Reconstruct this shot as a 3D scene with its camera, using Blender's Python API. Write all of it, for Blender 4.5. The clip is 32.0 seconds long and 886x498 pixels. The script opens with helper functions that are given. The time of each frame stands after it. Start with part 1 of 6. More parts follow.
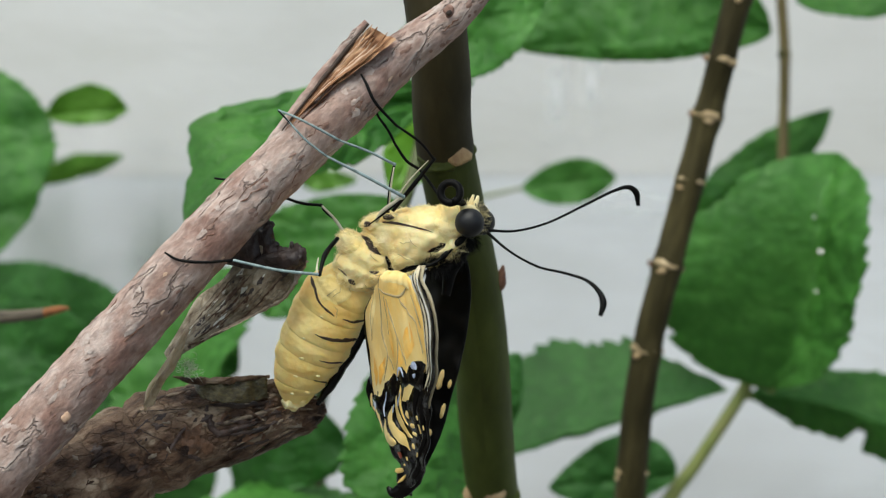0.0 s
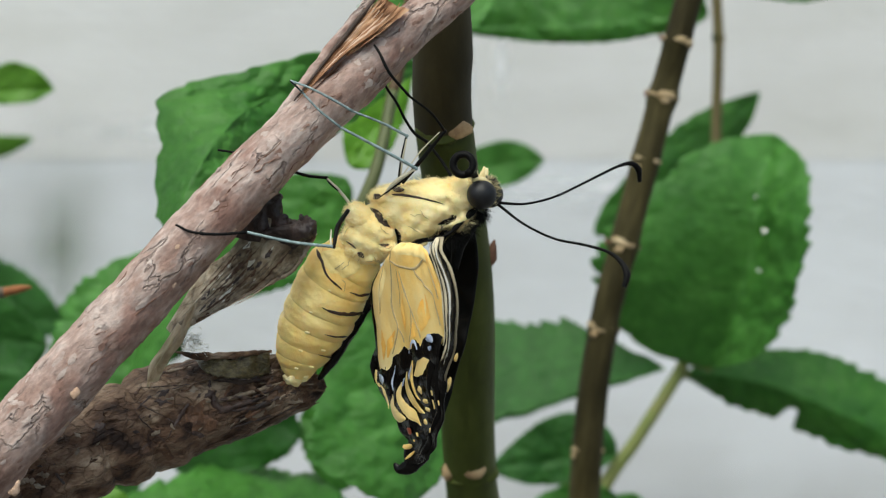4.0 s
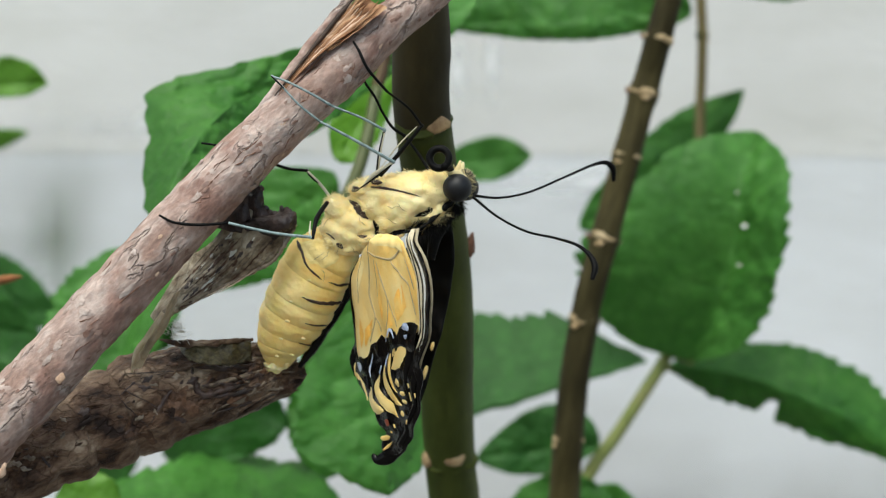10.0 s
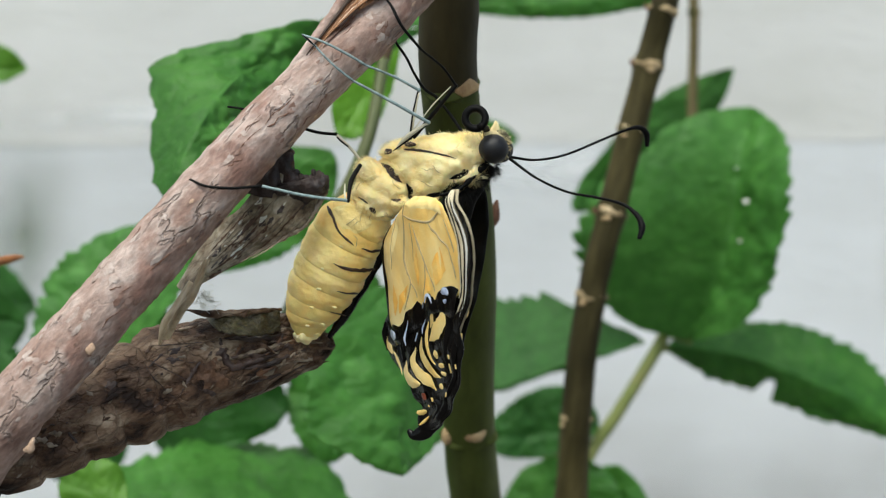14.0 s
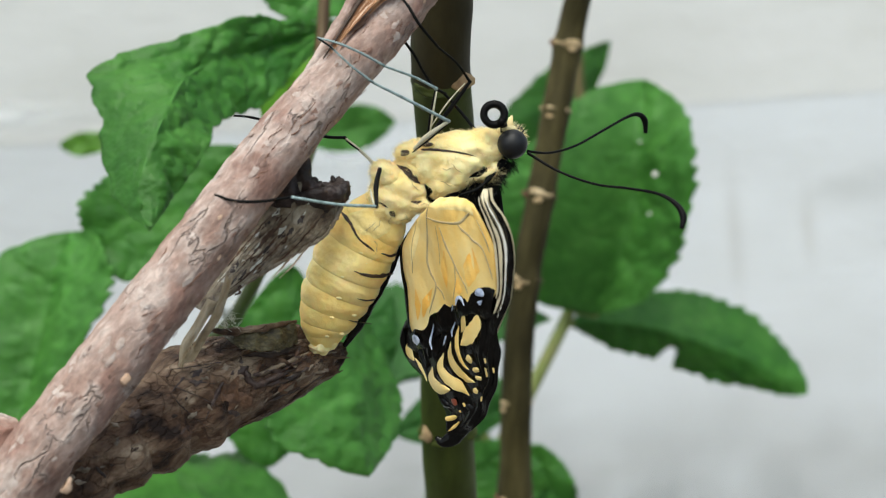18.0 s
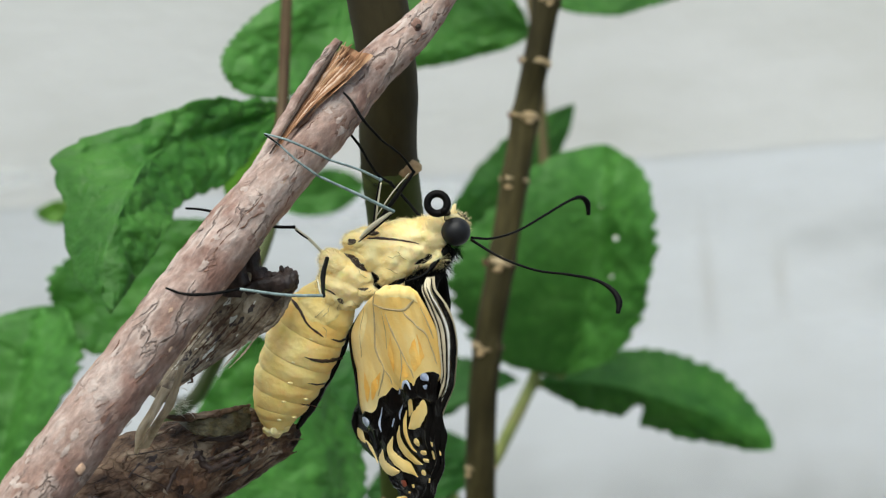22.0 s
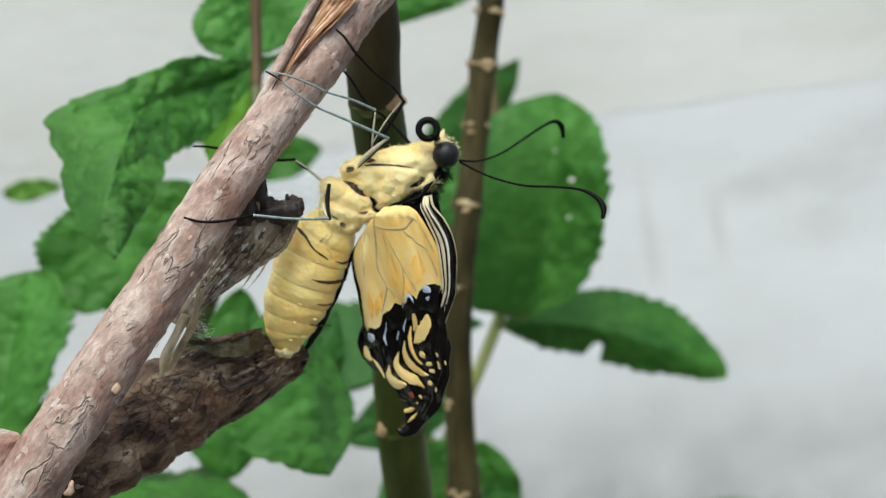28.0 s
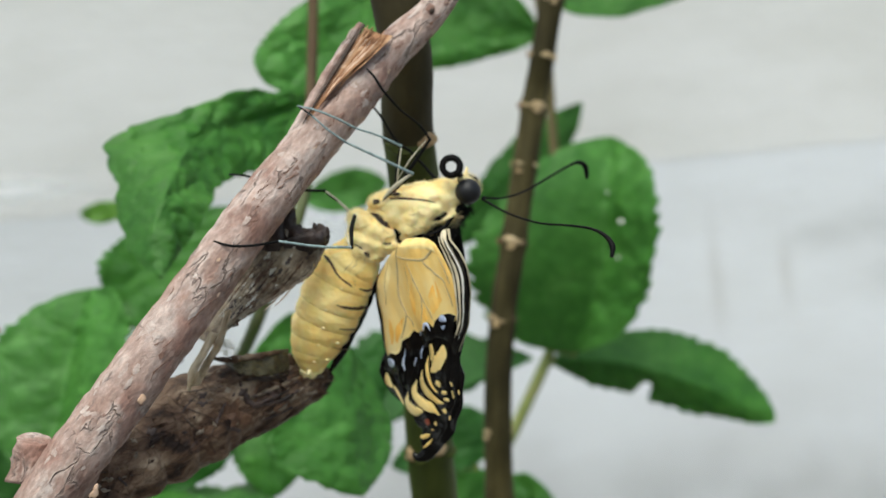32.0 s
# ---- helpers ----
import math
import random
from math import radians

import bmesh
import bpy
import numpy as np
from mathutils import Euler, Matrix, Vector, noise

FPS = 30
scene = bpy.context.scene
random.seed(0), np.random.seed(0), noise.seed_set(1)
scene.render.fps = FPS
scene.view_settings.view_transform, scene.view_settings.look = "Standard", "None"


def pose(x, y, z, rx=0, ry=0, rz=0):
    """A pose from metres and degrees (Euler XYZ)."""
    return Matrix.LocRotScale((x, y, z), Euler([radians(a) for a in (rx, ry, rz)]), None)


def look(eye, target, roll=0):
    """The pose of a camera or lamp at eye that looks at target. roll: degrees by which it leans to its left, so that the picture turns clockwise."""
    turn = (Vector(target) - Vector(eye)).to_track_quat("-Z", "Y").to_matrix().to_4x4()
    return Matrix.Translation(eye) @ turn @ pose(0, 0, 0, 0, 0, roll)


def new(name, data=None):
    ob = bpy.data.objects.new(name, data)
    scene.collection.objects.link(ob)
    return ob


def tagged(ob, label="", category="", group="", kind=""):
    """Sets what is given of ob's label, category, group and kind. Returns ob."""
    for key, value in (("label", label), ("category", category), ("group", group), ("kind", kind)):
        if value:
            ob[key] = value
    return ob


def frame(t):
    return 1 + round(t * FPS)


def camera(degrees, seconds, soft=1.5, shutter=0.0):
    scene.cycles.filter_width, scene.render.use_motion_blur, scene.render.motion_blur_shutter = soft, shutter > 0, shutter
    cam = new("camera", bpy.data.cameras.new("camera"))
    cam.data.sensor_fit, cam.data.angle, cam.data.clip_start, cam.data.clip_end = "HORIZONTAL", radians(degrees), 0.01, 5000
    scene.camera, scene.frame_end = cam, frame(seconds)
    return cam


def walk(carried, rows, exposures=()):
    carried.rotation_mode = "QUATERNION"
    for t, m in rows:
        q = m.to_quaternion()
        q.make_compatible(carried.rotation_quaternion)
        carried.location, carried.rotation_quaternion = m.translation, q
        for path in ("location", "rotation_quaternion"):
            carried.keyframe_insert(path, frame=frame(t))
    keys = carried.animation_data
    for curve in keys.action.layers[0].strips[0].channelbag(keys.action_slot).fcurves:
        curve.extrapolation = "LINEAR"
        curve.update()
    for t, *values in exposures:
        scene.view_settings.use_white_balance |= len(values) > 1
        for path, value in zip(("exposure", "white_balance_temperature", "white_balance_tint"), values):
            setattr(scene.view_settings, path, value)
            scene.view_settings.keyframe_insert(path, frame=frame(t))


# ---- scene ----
from mathutils.bvhtree import BVHTree

MM = 0.001
cam = camera(28.66, 32.0, soft=1.2, shutter=0.0)
cam.data.dof.use_dof = True
cam.data.dof.focus_distance = 0.166
cam.data.dof.aperture_fstop = 38.0


def mm(p):
    return Vector(p) * MM


# seconds, eye, target (mm) and roll (degrees)
PATH = [
    (0, (12.90, -163.81, 0.23), (-2.36, 5.47, 3.58), 0.18),
    (0.5, (12.31, -166.02, 1.31), (-0.54, 3.45, 5.28), 0.04),
    (1, (13.98, -165.70, 0.84), (0.84, 3.75, 4.51), 0.22),
    (1.5, (13.53, -163.93, -2.22), (2.57, 5.63, 3.13), 0.32),
    (2, (12.24, -161.82, -1.45), (2.22, 7.77, 4.72), 0.63),
    (2.5, (6.23, -158.51, -1.95), (1.68, 11.37, 2.54), 0.98),
    (3, (-2.79, -160.60, -0.63), (-2.65, 9.39, 1.65), 0.69),
    (3.5, (-2.89, -162.62, -1.17), (-2.81, 7.36, 1.46), 0.08),
    (5.5, (-2.29, -164.96, -2.07), (-3.04, 5.03, 0.08), -0.04),
    (6, (-0.70, -165.66, -0.71), (-2.42, 4.33, 0.88), 0.09),
    (6.5, (-1.99, -166.73, -0.48), (-3.84, 3.25, 0.78), 0.19),
    (7, (-1.51, -165.51, -1.12), (-1.99, 4.49, -0.44), 0.19),
    (7.5, (-0.47, -166.76, 0.09), (-1.07, 3.24, 1.08), 0.18),
    (8, (0.87, -169.13, 1.34), (0.52, 0.85, 3.64), 0.02),
    (8.5, (-0.05, -169.16, 0.42), (-1.07, 0.83, 2.00), 0.01),
    (9, (-0.00, -168.00, 0.00), (-0.63, 2.00, 1.00), 0.05),
    (9.5, (-0.49, -168.08, -1.95), (-0.15, 1.90, 0.58), 0.13),
    (10, (-0.54, -168.35, -2.21), (-0.77, 1.64, 0.03), 0.28),
    (10.5, (0.92, -167.94, -3.41), (0.18, 2.04, -1.32), 0.45),
    (11, (1.67, -168.21, -3.09), (0.70, 1.77, -0.95), 0.33),
    (11.5, (1.18, -167.58, -3.93), (0.36, 2.41, -1.77), 0.35),
    (12, (1.16, -168.38, -3.89), (0.31, 1.59, -1.19), 0.45),
    (12.5, (-0.46, -168.21, -4.53), (-0.71, 1.77, -1.86), 0.42),
    (13, (-4.20, -167.54, -6.00), (-2.47, 2.41, -2.19), 0.16),
    (13.5, (-7.71, -165.81, -6.61), (-3.70, 4.10, -2.68), -0.18),
    (14, (-9.96, -163.68, -6.30), (-4.13, 6.20, -3.41), -0.57),
    (14.5, (-11.47, -162.63, -7.53), (-4.55, 7.20, -4.48), -0.45),
    (16.5, (-22.08, -152.54, -4.11), (-2.21, 16.29, -5.34), -4.23),
    (17, (-30.84, -152.90, -4.86), (-5.98, 15.21, -9.25), -4.65),
    (17.5, (-33.78, -155.88, -2.87), (-4.53, 11.58, -4.56), -4.51),
    (18, (-35.30, -157.59, -2.28), (-5.15, 9.72, -3.36), -4.28),
    (18.5, (-30.75, -156.64, -2.18), (-1.60, 10.81, -5.85), -4.23),
    (19, (-31.70, -157.76, -1.59), (-3.08, 9.77, -5.21), -4.14),
    (19.5, (-32.82, -161.00, -1.04), (-4.77, 6.65, -3.61), -4.02),
    (20, (-33.30, -162.66, -1.73), (-5.46, 5.04, -2.39), -3.78),
    (20.5, (-32.96, -163.99, -0.17), (-4.87, 3.67, -0.44), -4.23),
    (21, (-33.26, -164.07, 0.24), (-3.67, 3.34, 0.82), -4.64),
    (21.5, (-32.23, -163.56, 0.10), (-2.20, 3.77, 0.85), -4.81),
    (22, (-31.29, -163.76, 1.99), (-0.36, 3.38, 4.46), -5.12),
    (22.5, (-30.53, -164.14, 3.92), (1.08, 2.86, 7.28), -5.34),
    (23, (-28.81, -164.54, 4.32), (2.75, 2.48, 7.67), -5.46),
    (23.5, (-28.27, -164.53, 4.32), (3.45, 2.44, 7.79), -5.55),
    (24, (-28.53, -165.21, 4.55), (3.20, 1.77, 8.19), -5.72),
    (24.5, (-30.56, -164.84, 3.80), (1.61, 2.08, 6.21), -5.90),
    (25, (-33.99, -165.16, 2.39), (-0.25, 1.44, 4.48), -6.01),
    (25.5, (-34.39, -166.13, 0.48), (-0.85, 0.53, 0.09), -6.44),
    (26, (-36.25, -168.31, -1.80), (-1.10, -1.98, -2.89), -6.94),
    (26.5, (-40.69, -169.69, -3.09), (-4.21, -3.65, -3.83), -7.57),
    (28.5, (-42.23, -175.68, -4.84), (-3.73, -10.10, -3.90), -8.47),
    (29, (-42.90, -176.70, -5.13), (-4.55, -11.08, -4.31), -8.59),
    (29.5, (-43.58, -178.28, -4.92), (-4.99, -12.72, -4.08), -8.66),
    (30, (-43.12, -177.51, -5.99), (-5.02, -11.84, -5.96), -8.74),
    (30.5, (-43.69, -178.68, -6.29), (-6.08, -12.90, -5.98), -8.79),
    (31, (-42.60, -179.68, -6.88), (-7.35, -13.38, -5.37), -7.65),
    (31.5, (-36.39, -182.12, -8.34), (-7.02, -14.72, -4.47), -6.29),
    (32, (-34.97, -184.86, -6.36), (-6.02, -17.44, -0.62), -6.04),
]
LIGHT = ((0, 0.43), (0.8, 0.56), (2.2, 0.55), (3, 0.43), (6, 0.48), (9, 0.53), (14, 0.55), (17, 0.65), (21, 0.49), (24, 0.57), (29, 0.59), (32, 0.56))
walk(cam, [(t, look(mm(eye), mm(target), roll)) for t, eye, target, roll in PATH], exposures=[(t, stops, 6500, 0) for t, stops in LIGHT])

# ---- daylight: an overcast sky ----
world = bpy.data.worlds.new("overcast_sky")
scene.world = world
world.use_nodes = True
wn = world.node_tree
sky = wn.nodes.new("ShaderNodeTexSky")
sky.sky_type, sky.sun_disc = "NISHITA", False
sky.sun_elevation, sky.sun_rotation = radians(58), radians(200)
sky.dust_density, sky.air_density = 3.0, 1.0
wn.links.new(sky.outputs[0], wn.nodes["Background"].inputs["Color"])
wn.nodes["Background"].inputs["Strength"].default_value = 0.12
sun_lamp = bpy.data.lights.new("overcast_sun", "SUN")
sun_lamp.energy, sun_lamp.angle, sun_lamp.color = 1.72, radians(45), (1.0, 0.97, 0.93)
sun = new("overcast_sun", sun_lamp)
sun.matrix_world = look((-0.25, -0.75, 1.25), (0, 0, 0))


# ---- materials ----
def surf(name, cols, scale=400.0, rough=0.6, bump=0.0, bscale=1500.0, stretch=(1, 1, 1), uv=False, stops=None, thin=0.0, coat=0.0, spec=0.5, big=0.0, metal=0.0, alpha=1.0, fuzz=0.0, crack=0.0, cscale=300.0, cwide=0.09, soft=0.0, turn=0.0):
    """A surface: colours over a noise, a second broad noise for stains, fine relief, and light through thin things."""
    m = bpy.data.materials.new(name)
    m.use_nodes = True
    nt = m.node_tree
    bsdf = nt.nodes["Principled BSDF"]
    tc = nt.nodes.new("ShaderNodeTexCoord")
    mp = nt.nodes.new("ShaderNodeMapping")
    mp.inputs["Scale"].default_value = stretch
    spun = nt.nodes.new("ShaderNodeMapping")
    spun.inputs["Rotation"].default_value = (0, radians(turn), 0)
    nt.links.new(tc.outputs["UV" if uv else "Object"], spun.inputs["Vector"])
    nt.links.new(spun.outputs[0], mp.inputs["Vector"])
    n1 = nt.nodes.new("ShaderNodeTexNoise")
    n1.inputs["Scale"].default_value, n1.inputs["Detail"].default_value = scale, 5.0
    n1.inputs["Roughness"].default_value = 0.62
    nt.links.new(mp.outputs[0], n1.inputs["Vector"])
    ramp = nt.nodes.new("ShaderNodeValToRGB")
    stops = stops or [0.3 + 0.4 * i / max(1, len(cols) - 1) for i in range(len(cols))]
    while len(ramp.color_ramp.elements) < len(cols):
        ramp.color_ramp.elements.new(0.5)
    for e, s, c in zip(ramp.color_ramp.elements, stops, cols):
        e.position, e.color = s, (*c, 1)
    nt.links.new(n1.outputs["Fac"], ramp.inputs["Fac"])
    out = ramp.outputs[0]
    if big:
        n2 = nt.nodes.new("ShaderNodeTexNoise")
        n2.inputs["Scale"].default_value, n2.inputs["Detail"].default_value = scale * 0.17, 3.0
        nt.links.new(tc.outputs["Object"], n2.inputs["Vector"])
        mr = nt.nodes.new("ShaderNodeMapRange")
        mr.inputs["From Min"].default_value, mr.inputs["From Max"].default_value = 0.3, 0.7
        mr.inputs["To Min"].default_value, mr.inputs["To Max"].default_value = 1.0 - big, 1.0 + big
        nt.links.new(n2.outputs["Fac"], mr.inputs["Value"])
        mul = nt.nodes.new("ShaderNodeVectorMath")
        mul.operation = "SCALE"
        nt.links.new(out, mul.inputs[0])
        nt.links.new(mr.outputs[0], mul.inputs["Scale"])
        out = mul.outputs[0]
    crackle = None
    if crack:
        warp = nt.nodes.new("ShaderNodeVectorMath")
        warp.operation = "MULTIPLY_ADD"
        warp.inputs[1].default_value = (0.0016, 0.0016, 0.0016)
        nt.links.new(n1.outputs["Color"], warp.inputs[0])
        nt.links.new(mp.outputs[0], warp.inputs[2])
        vo = nt.nodes.new("ShaderNodeTexVoronoi")
        vo.feature = "DISTANCE_TO_EDGE"
        vo.inputs["Scale"].default_value = cscale
        nt.links.new(warp.outputs[0], vo.inputs["Vector"])
        crackle = nt.nodes.new("ShaderNodeMapRange")
        crackle.inputs["From Min"].default_value, crackle.inputs["From Max"].default_value = 0.0, cwide
        crackle.inputs["To Min"].default_value, crackle.inputs["To Max"].default_value = 1.0 - crack, 1.0
        nt.links.new(vo.outputs["Distance"], crackle.inputs["Value"])
        m2 = nt.nodes.new("ShaderNodeVectorMath")
        m2.operation = "SCALE"
        nt.links.new(out, m2.inputs[0])
        nt.links.new(crackle.outputs[0], m2.inputs["Scale"])
        out = m2.outputs[0]
    nt.links.new(out, bsdf.inputs["Base Color"])
    bsdf.inputs["Roughness"].default_value = rough
    bsdf.inputs["Metallic"].default_value = metal
    bsdf.inputs["Specular IOR Level"].default_value = spec
    bsdf.inputs["Coat Weight"].default_value = coat
    bsdf.inputs["Alpha"].default_value = alpha
    if soft:
        bsdf.inputs["Subsurface Weight"].default_value, bsdf.inputs["Subsurface Scale"].default_value = soft, 0.0012
        bsdf.inputs["Subsurface Radius"].default_value = (1.0, 0.6, 0.3)
    if fuzz:
        bsdf.inputs["Sheen Weight"].default_value, bsdf.inputs["Sheen Roughness"].default_value = fuzz, 0.5
    if bump:
        n3 = nt.nodes.new("ShaderNodeTexNoise")
        n3.inputs["Scale"].default_value, n3.inputs["Detail"].default_value = bscale, 6.0
        nt.links.new(mp.outputs[0], n3.inputs["Vector"])
        bp = nt.nodes.new("ShaderNodeBump")
        bp.inputs["Strength"].default_value, bp.inputs["Distance"].default_value = 1.0, bump * MM
        if crackle:
            ad = nt.nodes.new("ShaderNodeMath")
            nt.links.new(n3.outputs["Fac"], ad.inputs[0])
            nt.links.new(crackle.outputs[0], ad.inputs[1])
            nt.links.new(ad.outputs[0], bp.inputs["Height"])
        else:
            nt.links.new(n3.outputs["Fac"], bp.inputs["Height"])
        nt.links.new(bp.outputs[0], bsdf.inputs["Normal"])
    if thin:
        tr = nt.nodes.new("ShaderNodeBsdfTranslucent")
        nt.links.new(out, tr.inputs["Color"])
        mix = nt.nodes.new("ShaderNodeMixShader")
        mix.inputs[0].default_value = thin
        nt.links.new(bsdf.outputs[0], mix.inputs[1])
        nt.links.new(tr.outputs[0], mix.inputs[2])
        nt.links.new(mix.outputs[0], nt.nodes["Material Output"].inputs["Surface"])
    return m


def bark_surf(name, turn):
    """Weathered pinkish bark: mottled, broken into thin lifted scales along the wood (turned by degrees about y)."""
    m = bpy.data.materials.new(name)
    m.use_nodes = True
    nt = m.node_tree
    bsdf = nt.nodes["Principled BSDF"]

    def node(kind, **sets):
        n = nt.nodes.new(kind)
        for k, v in sets.items():
            n.inputs[k].default_value = v
        return n

    def noise_of(vec, scale, detail, rough=0.6):
        n = node("ShaderNodeTexNoise", Scale=scale, Detail=detail, Roughness=rough)
        nt.links.new(vec, n.inputs["Vector"])
        return n

    def ranged(val, a, b, c, d):
        n = nt.nodes.new("ShaderNodeMapRange")
        n.interpolation_type = "SMOOTHSTEP"
        for k, v in (("From Min", a), ("From Max", b), ("To Min", c), ("To Max", d)):
            n.inputs[k].default_value = v
        nt.links.new(val, n.inputs["Value"])
        return n.outputs[0]

    def maths(op, a, b):
        n = nt.nodes.new("ShaderNodeMath")
        n.operation = op
        for sock, v in zip(n.inputs, (a, b)):
            if isinstance(v, (int, float)):
                sock.default_value = v
            else:
                nt.links.new(v, sock)
        return n.outputs[0]

    def blend(a, b, fac):
        n = nt.nodes.new("ShaderNodeMix")
        n.data_type = "RGBA"
        nt.links.new(fac, n.inputs["Factor"])
        nt.links.new(a, n.inputs["A"])
        n.inputs["B"].default_value = (*b, 1)
        return n.outputs["Result"]

    tc = nt.nodes.new("ShaderNodeTexCoord")
    spun = node("ShaderNodeMapping", Rotation=(0, radians(turn), 0))
    nt.links.new(tc.outputs["Object"], spun.inputs["Vector"])
    along = node("ShaderNodeMapping", Scale=(0.5, 1, 1))
    nt.links.new(spun.outputs[0], along.inputs["Vector"])
    broad = noise_of(along.outputs[0], 230, 7, 0.66)
    ramp = nt.nodes.new("ShaderNodeValToRGB")
    cols = ((0.30, (0.20, 0.115, 0.09)), (0.43, (0.33, 0.22, 0.18)), (0.54, (0.44, 0.325, 0.28)), (0.68, (0.60, 0.51, 0.465)))
    while len(ramp.color_ramp.elements) < len(cols):
        ramp.color_ramp.elements.new(0.5)
    for e, (at, c) in zip(ramp.color_ramp.elements, cols):
        e.position, e.color = at, (*c, 1)
    nt.links.new(broad.outputs["Fac"], ramp.inputs["Fac"])
    red = ranged(noise_of(spun.outputs[0], 150, 4).outputs["Fac"], 0.52, 0.64, 0.0, 0.6)
    col = blend(ramp.outputs[0], (0.25, 0.125, 0.095), red)
    # scales: cells drawn out along the wood, with wandering edges
    warp = nt.nodes.new("ShaderNodeVectorMath")
    warp.operation = "MULTIPLY_ADD"
    warp.inputs[1].default_value = (0.0030, 0.0030, 0.0030)
    nt.links.new(noise_of(along.outputs[0], 420, 4).outputs["Color"], warp.inputs[0])
    drawn = node("ShaderNodeMapping", Scale=(0.34, 1, 1))
    nt.links.new(spun.outputs[0], drawn.inputs["Vector"])
    nt.links.new(drawn.outputs[0], warp.inputs[2])
    edge = node("ShaderNodeTexVoronoi", Scale=430)
    edge.feature = "DISTANCE_TO_EDGE"
    cell = node("ShaderNodeTexVoronoi", Scale=430)
    nt.links.new(warp.outputs[0], edge.inputs["Vector"])
    nt.links.new(warp.outputs[0], cell.inputs["Vector"])
    where = ranged(noise_of(spun.outputs[0], 190, 4).outputs["Fac"], 0.47, 0.62, 0.0, 1.0)
    crack = maths("MULTIPLY", ranged(edge.outputs["Distance"], 0.0, 0.05, 1.0, 0.0), where)
    lip = maths("MULTIPLY", ranged(edge.outputs["Distance"], 0.05, 0.2, 0.35, 0.0), where)
    col = blend(col, (0.66, 0.58, 0.53), lip)
    col = blend(col, (0.12, 0.07, 0.055), maths("MULTIPLY", crack, 0.5))
    fine = noise_of(along.outputs[0], 1900, 5)
    grain = nt.nodes.new("ShaderNodeVectorMath")
    grain.operation = "SCALE"
    nt.links.new(col, grain.inputs[0])
    nt.links.new(ranged(fine.outputs["Fac"], 0.3, 0.7, 0.78, 1.2), grain.inputs["Scale"])
    nt.links.new(grain.outputs[0], bsdf.inputs["Base Color"])
    bsdf.inputs["Roughness"].default_value, bsdf.inputs["Specular IOR Level"].default_value = 0.9, 0.2
    tall = maths("ADD", maths("MULTIPLY", broad.outputs["Fac"], 1.2), maths("MULTIPLY", fine.outputs["Fac"], 0.5))
    tall = maths("ADD", tall, maths("MULTIPLY", maths("MULTIPLY", cell.outputs["Distance"], 0.5), where))
    tall = maths("SUBTRACT", tall, maths("MULTIPLY", crack, 0.9))
    bp = node("ShaderNodeBump", Strength=1.0, Distance=0.34 * MM)
    nt.links.new(tall, bp.inputs["Height"])
    nt.links.new(bp.outputs[0], bsdf.inputs["Normal"])
    return m


def fading_surf(name, colour, most):
    """A patch of colour that fades out to its edges, broken by noise."""
    m = bpy.data.materials.new(name)
    m.use_nodes = True
    nt = m.node_tree
    bsdf = nt.nodes["Principled BSDF"]
    bsdf.inputs["Base Color"].default_value, bsdf.inputs["Roughness"].default_value = (*colour, 1), 0.8
    tc, grad, mp = nt.nodes.new("ShaderNodeTexCoord"), nt.nodes.new("ShaderNodeTexGradient"), nt.nodes.new("ShaderNodeMapping")
    grad.gradient_type = "QUADRATIC_SPHERE"
    mp.inputs["Location"].default_value, mp.inputs["Scale"].default_value = (-1, -1, 0), (2, 2, 1)
    nt.links.new(tc.outputs["UV"], mp.inputs["Vector"])
    nt.links.new(mp.outputs[0], grad.inputs["Vector"])
    nz = nt.nodes.new("ShaderNodeTexNoise")
    nz.inputs["Scale"].default_value, nz.inputs["Detail"].default_value = 60, 4
    nt.links.new(tc.outputs["Object"], nz.inputs["Vector"])
    a, b = nt.nodes.new("ShaderNodeMath"), nt.nodes.new("ShaderNodeMath")
    a.operation, b.operation = "MULTIPLY", "MULTIPLY"
    nt.links.new(grad.outputs["Fac"], a.inputs[0])
    nt.links.new(nz.outputs["Fac"], a.inputs[1])
    nt.links.new(a.outputs[0], b.inputs[0])
    b.inputs[1].default_value, b.use_clamp = most * 2, True
    nt.links.new(b.outputs[0], bsdf.inputs["Alpha"])
    return m


WALL = surf("white_wall_paint", [(0.44, 0.435, 0.41), (0.575, 0.57, 0.545), (0.635, 0.63, 0.615), (0.70, 0.695, 0.685)], scale=24, rough=0.6, bump=0.3, bscale=400, stretch=(0.4, 1, 1.2), stops=[0.22, 0.40, 0.56, 0.76], big=0.11)
WALLB = surf("cool_white_wall_paint", [(0.45, 0.46, 0.46), (0.575, 0.585, 0.595), (0.63, 0.645, 0.665), (0.70, 0.715, 0.74)], scale=24, rough=0.6, bump=0.3, bscale=400, stretch=(0.4, 1, 1.2), stops=[0.22, 0.40, 0.56, 0.76], big=0.11)
GROUNDTONE = surf("unseen_ground", [(0.07, 0.067, 0.06), (0.105, 0.10, 0.093), (0.14, 0.135, 0.127)], scale=60, rough=0.95, bump=1, bscale=200, big=0.15)
BARK = bark_surf("pinkish_bark", 46.4)
WOOD = surf("torn_wood", [(0.17, 0.075, 0.04), (0.40, 0.215, 0.115), (0.62, 0.42, 0.26)], scale=900, rough=0.85, bump=0.4, bscale=1500, stretch=(0.12, 1, 1), turn=50, big=0.3, spec=0.2)
PALE = surf("pale_scar_wood", [(0.42, 0.26, 0.17), (0.56, 0.39, 0.28), (0.64, 0.48, 0.36)], scale=700, rough=0.85, bump=0.2, bscale=1200)
